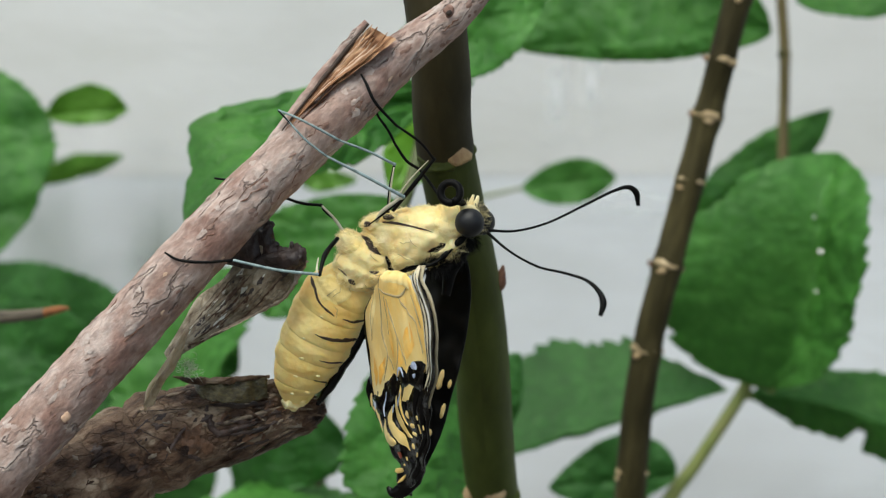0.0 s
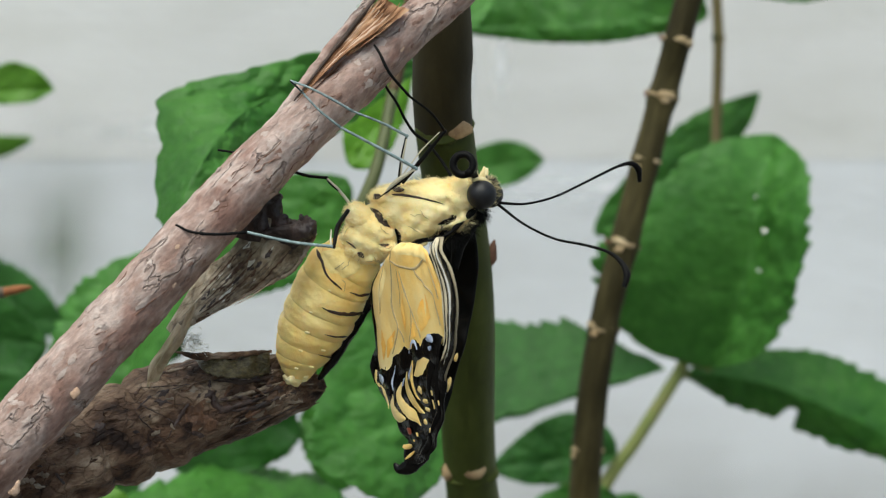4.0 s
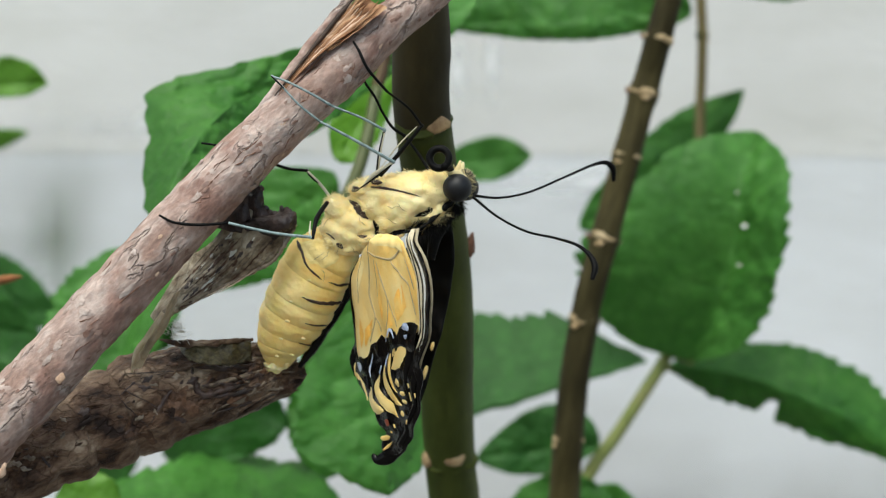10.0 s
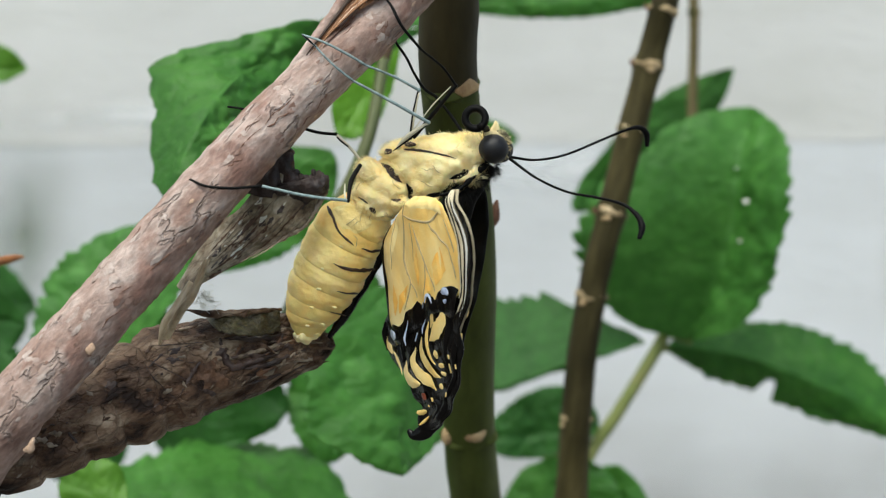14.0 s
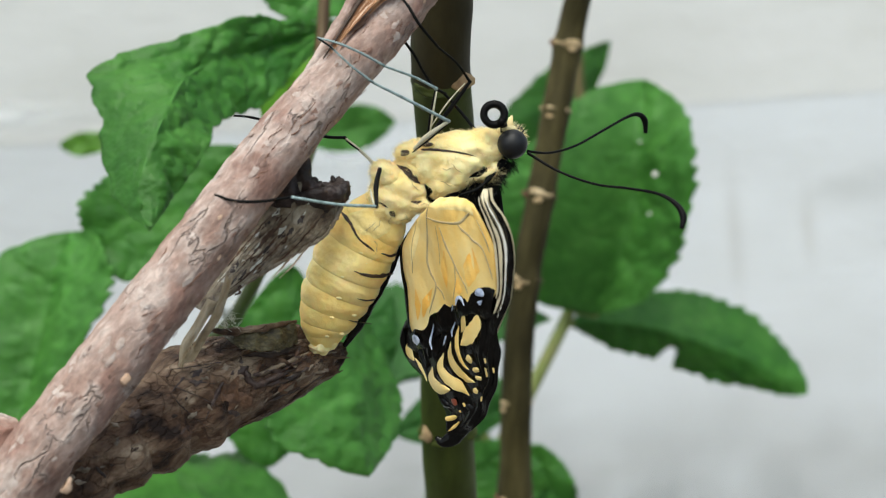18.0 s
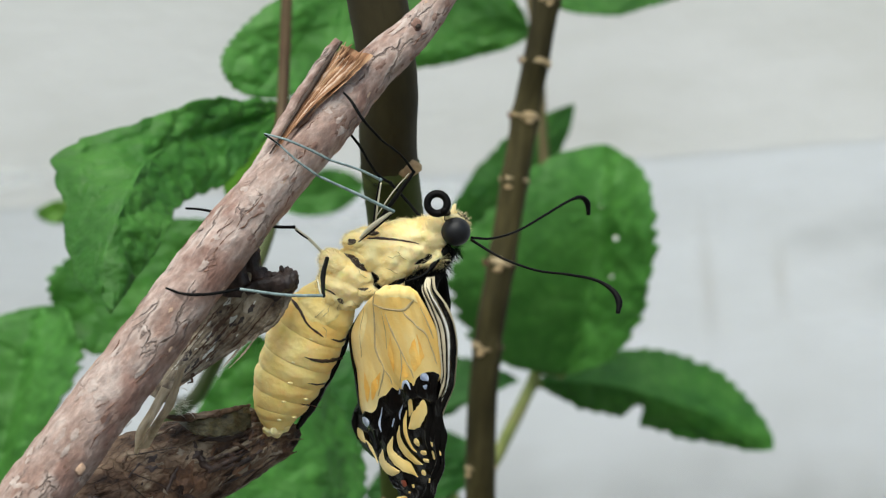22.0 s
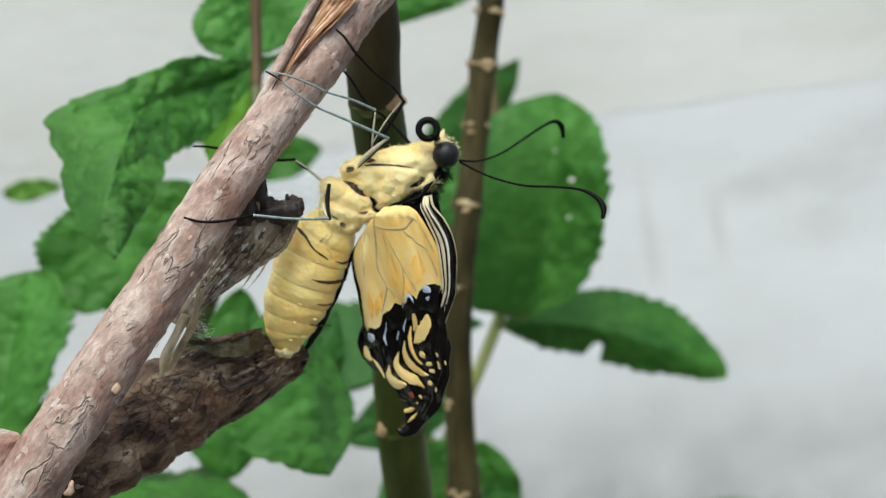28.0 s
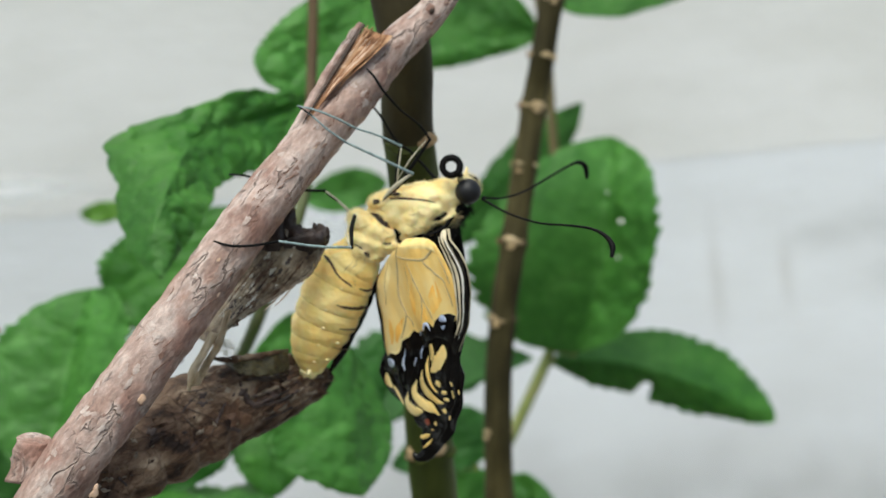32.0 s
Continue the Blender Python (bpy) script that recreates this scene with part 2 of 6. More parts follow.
SHELL = surf("brown_pupa_shell", [(0.018, 0.009, 0.006), (0.090, 0.050, 0.030), (0.19, 0.125, 0.082), (0.37, 0.285, 0.205)], scale=360, rough=0.6, bump=0.55, bscale=1300, stretch=(0.55, 1, 1), turn=22, stops=[0.36, 0.46, 0.57, 0.69], big=0.6, crack=0.2, cscale=900, cwide=0.06, spec=0.3)
FLAP = surf("papery_pupa_skin", [(0.055, 0.032, 0.02), (0.23, 0.165, 0.11), (0.50, 0.42, 0.31), (0.78, 0.72, 0.60)], scale=420, rough=0.4, bump=0.3, bscale=1500, thin=0.3, stops=[0.36, 0.45, 0.55, 0.66], stretch=(0.6, 1, 1), turn=40, big=0.5, alpha=0.86, crack=0.3, cscale=620, cwide=0.05)
SILK = surf("white_silk", [(0.7, 0.7, 0.62), (0.85, 0.85, 0.8)], rough=0.4, thin=0.4)
GREENSTEM = surf("dark_green_stem", [(0.036, 0.044, 0.008), (0.056, 0.070, 0.012), (0.082, 0.098, 0.02)], scale=150, rough=0.62, bump=0.04, bscale=900, stretch=(1.2, 0.5, 1), uv=True, big=0.35, spec=0.2)
BROWNSTEM = surf("olive_brown_stem", [(0.022, 0.018, 0.005), (0.042, 0.034, 0.011), (0.072, 0.059, 0.022)], scale=220, rough=0.7, bump=0.08, bscale=1200, stretch=(1.5, 0.5, 1), uv=True, big=0.35, spec=0.2)
SCAR = surf("pale_leaf_scar", [(0.26, 0.16, 0.08), (0.42, 0.29, 0.15), (0.58, 0.43, 0.25)], scale=500, rough=0.75, bump=0.15)
PETIOLE = surf("green_petiole", [(0.10, 0.13, 0.022), (0.17, 0.205, 0.045), (0.20, 0.20, 0.06)], scale=200, rough=0.55, big=0.25)
LEAF = surf("leaf_green", [(0.040, 0.165, 0.018), (0.066, 0.228, 0.028), (0.10, 0.295, 0.044)], scale=150, rough=0.5, bump=0.4, bscale=800, thin=0.32, big=0.24, spec=0.4, crack=0.16, cscale=360, cwide=0.32)
LEAFB = surf("bright_leaf_green", [(0.062, 0.215, 0.03), (0.092, 0.29, 0.045), (0.13, 0.36, 0.066)], scale=150, rough=0.5, bump=0.4, bscale=800, thin=0.36, big=0.22, spec=0.4, crack=0.16, cscale=360, cwide=0.32)
# LEAF made darker, with the shade inside the shrub put into its colour
LEAFSHADE = surf("shaded_leaf_green", [(0.025, 0.115, 0.014), (0.04, 0.155, 0.022), (0.055, 0.2, 0.032)], scale=150, rough=0.55, bump=0.4, bscale=800, thin=0.25, big=0.22, spec=0.4, crack=0.16, cscale=360, cwide=0.32)
RIB = surf("leaf_rib", [(0.06, 0.205, 0.033), (0.085, 0.25, 0.045)], scale=200, rough=0.6, thin=0.2, spec=0.3)
YELLOW = surf("yellow_scales", [(0.95, 0.59, 0.17), (0.97, 0.68, 0.25), (0.98, 0.75, 0.34)], scale=190, rough=0.8, bump=0.09, bscale=1500, fuzz=0.06, big=0.05, soft=0.4, spec=0.2)
CREAM = surf("cream_fur", [(0.95, 0.80, 0.42), (0.97, 0.88, 0.56)], scale=700, rough=0.85, fuzz=0.15, thin=0.3, spec=0.15)
ROOT = surf("pale_gold_scales", [(0.95, 0.68, 0.23), (0.97, 0.77, 0.35), (0.97, 0.83, 0.46)], scale=260, rough=0.8, bump=0.1, bscale=1500, big=0.05, spec=0.15)
BELLY = surf("dull_yellow_scales", [(0.86, 0.64, 0.22), (0.91, 0.72, 0.31), (0.93, 0.78, 0.40)], scale=420, rough=0.95, bump=0.2, bscale=1600, big=0.08, spec=0.1)
GOLD = surf("golden_wing_scales", [(0.95, 0.58, 0.13), (0.96, 0.67, 0.22), (0.97, 0.74, 0.31), (0.97, 0.81, 0.43)], scale=170, rough=0.75, bump=0.07, bscale=2200, stretch=(1.3, 1, 0.6), stops=[0.28, 0.42, 0.56, 0.72], big=0.05, thin=0.16, spec=0.2)
BLACK = surf("black_wing_scales", [(0.0015, 0.0012, 0.001), (0.004, 0.003, 0.0025)], scale=700, rough=0.24, bump=0.12, bscale=1500, spec=0.22)
MATTE = surf("matte_black_scales", [(0.0015, 0.0015, 0.0015), (0.0035, 0.0032, 0.003)], scale=700, rough=0.55, spec=0.12)
EYE = surf("compound_eye", [(0.006, 0.006, 0.007), (0.012, 0.012, 0.014)], scale=900, rough=0.45, bump=0.02, bscale=9000, spec=0.35)
WHITE = surf("white_scales", [(0.68, 0.66, 0.58), (0.82, 0.80, 0.74)], scale=700, rough=0.6)
BLUEWHITE = surf("bluish_white_spot_and_glint", [(0.16, 0.20, 0.34), (0.45, 0.52, 0.68), (0.72, 0.76, 0.86)], scale=1600, rough=0.35)
GREYB = surf("blue_grey_leg", [(0.12, 0.17, 0.17), (0.36, 0.46, 0.46)], scale=1500, rough=0.45)
CREAML = surf("cream_leg", [(0.50, 0.45, 0.32), (0.68, 0.63, 0.48)], scale=900, rough=0.5)
VEIN = surf("grey_vein", [(0.40, 0.30, 0.15), (0.54, 0.43, 0.24)], scale=900, rough=0.7, spec=0.2)
RUST = surf("rusty_red_scales", [(0.12, 0.02, 0.01), (0.30, 0.07, 0.03)], scale=900, rough=0.5)
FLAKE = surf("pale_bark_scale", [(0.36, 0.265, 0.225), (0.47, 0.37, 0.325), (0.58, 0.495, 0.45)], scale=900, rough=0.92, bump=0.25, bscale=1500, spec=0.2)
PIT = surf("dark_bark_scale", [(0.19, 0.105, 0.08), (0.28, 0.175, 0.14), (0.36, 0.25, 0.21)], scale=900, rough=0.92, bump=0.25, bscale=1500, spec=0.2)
SHELLP = surf("greyish_pupa_ridge", [(0.07, 0.05, 0.035), (0.22, 0.17, 0.12), (0.36, 0.30, 0.24)], scale=900, rough=0.6, bump=0.1)
SKIN = surf("tan_torn_skin", [(0.42, 0.34, 0.23), (0.66, 0.57, 0.42), (0.85, 0.78, 0.64)], scale=600, rough=0.4, thin=0.45, stretch=(0.3, 1, 1), turn=55, alpha=0.6, bump=0.2, bscale=1500, stops=[0.35, 0.5, 0.65])
CREASE = surf("dark_brown_crease", [(0.02, 0.012, 0.008), (0.07, 0.04, 0.025)], scale=900, rough=0.7)
CREAMY = surf("cream_stripe_scales", [(0.62, 0.52, 0.33), (0.78, 0.70, 0.52)], scale=700, rough=0.6)
GREYC = surf("greyish_cream_scales", [(0.34, 0.28, 0.17), (0.52, 0.45, 0.30)], scale=700, rough=0.6)
AMBER = surf("amber_scales", [(0.95, 0.47, 0.07), (0.96, 0.56, 0.13), (0.96, 0.66, 0.22)], scale=400, rough=0.75, bump=0.06, bscale=2200, spec=0.2)
YOUNG = surf("young_leaf_green", [(0.14, 0.36, 0.02), (0.20, 0.46, 0.035)], scale=120, rough=0.45, bump=0.3, bscale=520, thin=0.4)
OLIVE = surf("olive_green_stem", [(0.05, 0.065, 0.016), (0.09, 0.11, 0.03), (0.12, 0.10, 0.05)], scale=160, rough=0.5, bump=0.1, stretch=(1.5, 0.4, 1), uv=True)
DARKSHELL = surf("dark_pupa_rim", [(0.016, 0.010, 0.009), (0.042, 0.025, 0.021), (0.09, 0.058, 0.047)], scale=520, rough=0.5, bump=0.5, bscale=900, big=0.4)
REDSTEM = surf("reddish_brown_stem", [(0.055, 0.032, 0.014), (0.09, 0.052, 0.023), (0.11, 0.085, 0.035)], scale=160, rough=0.6, bump=0.08, stretch=(1.5, 0.4, 1), uv=True, spec=0.3)
STAIN = fading_surf("ochre_wall_stain", (0.54, 0.47, 0.36), 0.15)
GREYGREEN = fading_surf("grey_green_patch", (0.18, 0.22, 0.15), 0.55)
LOWSHADE = fading_surf("low_wall_shade", (0.30, 0.30, 0.29), 0.55)
CHALK = fading_surf("chalky_white_paint", (0.86, 0.87, 0.88), 0.8)
MID = surf("light_leaf_green", [(0.09, 0.245, 0.016), (0.13, 0.32, 0.026), (0.16, 0.37, 0.04)], scale=130, rough=0.5, bump=0.12, bscale=800, thin=0.35, big=0.15, crack=0.1, cscale=330, cwide=0.16)
TANSTEM = surf("tan_stem", [(0.10, 0.075, 0.03), (0.17, 0.135, 0.06), (0.20, 0.18, 0.08)], scale=160, rough=0.65, bump=0.08, stretch=(1.5, 0.4, 1), uv=True, spec=0.3)
MEMBRANE = surf("olive_inner_skin", [(0.025, 0.018, 0.009), (0.062, 0.052, 0.024), (0.12, 0.105, 0.05)], scale=700, rough=0.45, bump=0.3, bscale=900, uv=True, big=0.4)
OCHRE = surf("ochre_brown_patch", [(0.03, 0.014, 0.008), (0.085, 0.04, 0.02), (0.17, 0.09, 0.05)], scale=900, rough=0.6, bump=0.4, bscale=1200, big=0.4)
PLATE = surf("pale_yellow_scales", [(0.95, 0.69, 0.27), (0.97, 0.78, 0.39), (0.98, 0.85, 0.52)], scale=330, rough=0.9, bump=0.16, bscale=1300, fuzz=0.1, big=0.06, soft=0.3, spec=0.12)
UMBER = surf("dark_brown_stem_bark", [(0.024, 0.019, 0.008), (0.038, 0.031, 0.013), (0.055, 0.046, 0.02)], scale=150, rough=0.65, bump=0.05, bscale=900, stretch=(1.2, 0.5, 1), uv=True, big=0.3, spec=0.2)
REDBUD = surf("reddish_bud", [(0.10, 0.04, 0.022), (0.22, 0.10, 0.055)], scale=600, rough=0.7, bump=0.1)
NODE = surf("tan_stem_node", [(0.22, 0.15, 0.07), (0.38, 0.28, 0.15), (0.52, 0.41, 0.25)], scale=500, rough=0.75, bump=0.1, big=0.3)
ORANGE = surf("orange_dry_twig", [(0.16, 0.07, 0.03), (0.42, 0.15, 0.04)], scale=200, rough=0.8)
DRY = surf("grey_brown_dry_twig", [(0.06, 0.05, 0.035), (0.13, 0.105, 0.075), (0.19, 0.155, 0.11)], scale=300, rough=0.85, bump=0.2, bscale=1200, stretch=(1.3, 0.4, 1), uv=True)


# ---- mesh helpers ----
def spline(pts, n):
    """A smooth curve of n + 1 places through the given ones."""
    pts = [Vector(p) for p in pts]
    k = len(pts) - 1
    out = []
    for i in range(n + 1):
        s = min(i * k / n, k - 1e-6)
        j = int(s)
        u = s - j
        a, b = pts[j], pts[j + 1]
        z = pts[j - 1] if j else a + (a - b)
        c = pts[j + 2] if j + 2 <= k else b + (b - a)
        out.append(0.5 * (2 * b * 0 + 2 * a + (b - z) * u + (2 * z - 5 * a + 4 * b - c) * u * u + (3 * a - z - 3 * b + c) * u ** 3))
    return out


def ramp_at(vals, s):
    """The value at s (0 to 1) of evenly spaced values."""
    s = min(max(s, 0.0), 1.0) * (len(vals) - 1)
    j = min(int(s), len(vals) - 2)
    return vals[j] + (vals[j + 1] - vals[j]) * (s - j)


def tube(pts, radii, n=24, seg=12, rough=0.0, freq=0.4, flat=1.0, side=(0, -1, 0), bump_fn=None, bm=None):
    """A round rod through places in mm; flat squeezes it along side."""
    bm = bm or bmesh.new()
    uvl = bm.loops.layers.uv.verify()
    line = spline(pts, n)
    rings, length, dist = [], 0.0, []
    ref = Vector(side)
    for i, p in enumerate(line):
        length += (p - line[i - 1]).length if i else 0.0
        dist.append(length)
        t = (line[min(i + 1, n)] - line[max(i - 1, 0)]).normalized()
        a = (ref - t * ref.dot(t)).normalized()
        b = t.cross(a)
        r = ramp_at(radii, i / n)
        ring = []
        for j in range(seg):
            q = 2 * math.pi * j / seg
            k = r
            way = a * math.cos(q) * flat + b * math.sin(q)
            if rough:
                k *= 1 + rough * noise.noise((p + way * r) * freq) + 0.4 * rough * noise.noise((p + way * r) * freq * 3.1)
            if bump_fn:
                k += bump_fn(i / n, q)
            ring.append(bm.verts.new((p + way * k) * MM))
        rings.append(ring)
    for i in range(n):
        for j in range(seg):
            f = bm.faces.new((rings[i][j], rings[i][(j + 1) % seg], rings[i + 1][(j + 1) % seg], rings[i + 1][j]))
            f.smooth = True
            rr = max(radii)
            for lp, (du, dv) in zip(f.loops, ((0, 0), (1, 0), (1, 1), (0, 1))):
                lp[uvl].uv = ((j + du) / seg * 6.28 * rr * MM, dist[i + dv] * MM)
    for ring, q in ((rings[0], line[0]), (rings[-1], line[-1])):
        c = bm.verts.new(q * MM)
        for j in range(seg):
            bm.faces.new((ring[j], ring[(j + 1) % seg], c))
    bmesh.ops.recalc_face_normals(bm, faces=bm.faces)
    return bm


def ball(center, radii, turn=None, seg=20, rough=0.0, freq=0.6, bm=None):
    """An egg of three half-lengths in mm, turned by a matrix."""
    bm = bm or bmesh.new()
    m = turn or Matrix.Identity(3)
    c, grid = Vector(center), []
    half = seg // 2
    for i in range(half + 1):
        th = math.pi * i / half
        row = []
        for j in range(seg):
            ph = 2 * math.pi * j / seg
            d = Vector((math.sin(th) * math.cos(ph) * radii[0], math.sin(th) * math.sin(ph) * radii[1], math.cos(th) * radii[2]))
            k = 1 + rough * noise.noise((c + d) * freq) if rough else 1
            row.append(c + m @ (d * k))
        grid.append(row)
    top, low = bm.verts.new(grid[0][0] * MM), bm.verts.new(grid[half][0] * MM)
    vs = [[bm.verts.new(p * MM) for p in row] for row in grid[1:half]]
    for j in range(seg):
        k = (j + 1) % seg
        bm.faces.new((top, vs[0][j], vs[0][k])).smooth = True
        bm.faces.new((low, vs[-1][k], vs[-1][j])).smooth = True
        for i in range(len(vs) - 1):
            bm.faces.new((vs[i][j], vs[i + 1][j], vs[i + 1][k], vs[i][k])).smooth = True
    bmesh.ops.recalc_face_normals(bm, faces=bm.faces)
    return bm


def thing(name, origin, label, category, group="", kind=""):
    """An Empty at a thing's base (mm), which parents its parts."""
    ob = new(name)
    ob.empty_display_size = 0.005
    ob.location = mm(origin)
    tagged(ob, label, category, group, kind)
    return ob


def at_of(ob):
    """The place of a thing or part in the world, in metres."""
    p = Vector(ob.location)
    while ob.parent:
        ob = ob.parent
        p += ob.location
    return p


def part(name, bm, material, parent, label="", pivot=None):
    """Links a bmesh, drawn in the world's place, as one mesh under a thing or a part."""
    base = at_of(parent) if parent else Vector((0, 0, 0))
    own = mm(pivot) if pivot else base
    for v in bm.verts:
        v.co -= own
    me = bpy.data.meshes.new(name)
    bm.to_mesh(me)
    bm.free()
    me.materials.append(material)
    ob = new(name, me)
    ob.parent = parent
    ob.location = own - base
    if label:
        ob["label"] = label
    return ob


def box(x0, x1, y0, y1, z0, z1, bevel=0.0):
    bm = bmesh.new()
    bmesh.ops.create_cube(bm, size=1.0)
    for v in bm.verts:
        v.co = Vector(((x0 + x1) / 2 + v.co.x * (x1 - x0), (y0 + y1) / 2 + v.co.y * (y1 - y0), (z0 + z1) / 2 + v.co.z * (z1 - z0))) * MM
    if bevel:
        bmesh.ops.bevel(bm, geom=bm.edges[:], offset=bevel * MM, segments=2, affect="EDGES")
    return bm


def sheet(left, right, nu=40, nv=14, bulge=(0, 0, 0), ragged=0.0, wrinkle=0.0, freq=0.5, across=None):
    """A thin sheet between two edges (mm), pushed out in its middle."""
    bm = bmesh.new()
    uvl = bm.loops.layers.uv.verify()
    la, lb, g = spline(left, nu), spline(right, nu), []
    bul = Vector(bulge)
    for i in range(nu + 1):
        row = []
        for j in range(nv + 1):
            v = j / nv
            p = la[i].lerp(lb[i], v) + bul * math.sin(math.pi * v)
            if ragged:
                p += (lb[i] - la[i]).normalized() * ragged * v * noise.noise(Vector((i * 0.45, 0, 0)))
            if wrinkle:
                p += Vector((0.2, -1, 0.2)) * wrinkle * noise.noise(p * freq)
            row.append(bm.verts.new(p * MM))
        g.append(row)
    for i in range(nu):
        for j in range(nv):
            f = bm.faces.new((g[i][j], g[i + 1][j], g[i + 1][j + 1], g[i][j + 1]))
            f.smooth = True
            for lp, (du, dv) in zip(f.loops, ((0, 0), (1, 0), (1, 1), (0, 1))):
                lp[uvl].uv = ((j + dv) / nv * 0.008, (i + du) / nu * 0.016)
    bmesh.ops.recalc_face_normals(bm, faces=bm.faces)
    return bm


def tree_of(obs):
    """What a place can be laid on: the surface of some parts, in mm."""
    verts, faces = [], []
    for ob in obs:
        base, k = at_of(ob), len(verts)
        verts += [(v.co + base) / MM for v in ob.data.vertices]
        faces += [[k + i for i in f.vertices] for f in ob.data.polygons]
    return BVHTree.FromPolygons(verts, faces)


def laid(tree, x, z, lift, else_y=0.0):
    """The place at x and z on the front of a surface."""
    hit = tree.ray_cast(Vector((x, -60, z)), Vector((0, 1, 0)))[0]
    return Vector((x, (hit.y if hit else else_y) - lift, z))


def decal(name, pts, widths, tree, material, parent, label="", lift=0.03, n=28, across=6, ragged=0.4, dome=0.05, freq=2.4):
    """A ragged strip that lies on a surface, along places in x and z with half-widths in mm."""
    bm, g = bmesh.new(), []
    ln, y = spline([(x, 0, z) for x, z in pts], n), 0.0
    for i in range(n + 1):
        t = (ln[min(i + 1, n)] - ln[max(i - 1, 0)]).normalized()
        side = Vector((-t.z, 0, t.x))
        w = ramp_at(widths, i / n) * max(0.04, 1 - abs(2 * i / n - 1) ** 4) ** 0.5
        row = []
        for j in range(across + 1):
            k = j / across * 2 - 1
            p = ln[i] + side * w * k * (1 + ragged * noise.noise(Vector((ln[i].x * freq, ln[i].z * freq, 6.0 * (k > 0)))) * 1.6)
            q = laid(tree, p.x, p.z, lift + dome * (1 - k * k), y)
            y = q.y
            row.append(bm.verts.new(q * MM))
        g.append(row)
    for i in range(n):
        for j in range(across):
            bm.faces.new((g[i][j], g[i + 1][j], g[i + 1][j + 1], g[i][j + 1])).smooth = True
    bmesh.ops.recalc_face_normals(bm, faces=bm.faces)
    return part(name, bm, material, parent, label)


# ---- ground and wall ----
GROUND_Z = -320.0
# the ground is out of view; its grey sets the light bounced upwards
bm = bmesh.new()
NG = 60
grid = []
for i in range(NG + 1):
    for j in range(NG + 1):
        fx, fy = (i / NG * 2 - 1), (j / NG * 2 - 1)
        x, y = 1500 * fx * (1 + 30 * fx ** 6), -400 + 1500 * fy * (1 + 30 * fy ** 6)
        grid.append(bm.verts.new(Vector((x, y, GROUND_Z + 4 * noise.noise(Vector((x, y, 0)) * 0.02))) * MM))
for i in range(NG):
    for j in range(NG):
        k = i * (NG + 1) + j
        bm.faces.new((grid[k], grid[k + NG + 1], grid[k + NG + 2], grid[k + 1]))
tagged(part("ground", bm, GROUNDTONE, None), "unseen ground under the shrub", "ground", kind="structure")

WALL_Y = 262.0
wall = thing("wall_north", (0, WALL_Y, GROUND_Z), "whitewashed boarded wall behind the shrub", "wall", kind="structure")
part("wall_back", box(-1500, 1500, WALL_Y + 8, WALL_Y + 90, GROUND_Z, 1900), WALL, wall)
JOINT = 26.8
for k in range(-2, 10):
    z0 = JOINT + (k - 1) * 190
    if z0 + 150 > GROUND_Z:
        part("board", box(-1500, 1500, WALL_Y - 0.15 * (k % 2), WALL_Y + 7.5, max(z0, GROUND_Z), z0 + 190), WALL if k % 2 else WALLB, wall)


def stain(x, z, wide, tall, material, label):
    """A soft-edged patch of colour on the boards."""
    bm = bmesh.new()
    uvl = bm.loops.layers.uv.verify()
    vs = [bm.verts.new(Vector((x + du * wide / 2, WALL_Y - 0.4, z + dv * tall / 2)) * MM) for du, dv in ((-1, -1), (1, -1), (1, 1), (-1, 1))]
    f = bm.faces.new(vs)
    for lp, uv in zip(f.loops, ((0, 0), (1, 0), (1, 1), (0, 1))):
        lp[uvl].uv = uv
    part("stain", bm, material, wall, label)


stain(115.5, -6, 9, 60, STAIN, "faint ochre run-off stain")
stain(135, -6, 9, 34, STAIN, "faint ochre run-off stain")
stain(41, 80, 8, 60, STAIN, "faint ochre run-off stain")
# shade towards the foot of the wall, painted as a soft grey sheet
stain(70, -92, 460, 150, LOWSHADE, "grey shade painted low on the boards")
# two soft grey-green patches, darker than the boards around them
stain(-99, 6, 42, 84, GREYGREEN, "soft dark grey-green patch")
stain(-128, 0, 60, 90, GREYGREEN, "soft dark grey-green patch")
stain(2.5, 47, 10, 34, CHALK, "chalky white run of paint")
stain(10.8, 50, 8, 30, CHALK, "chalky white run of paint")
stain(-70, 34, 90, 12, CHALK, "chalky white run of paint")
stain(40, 20, 120, 16, CHALK, "chalky white run of paint")


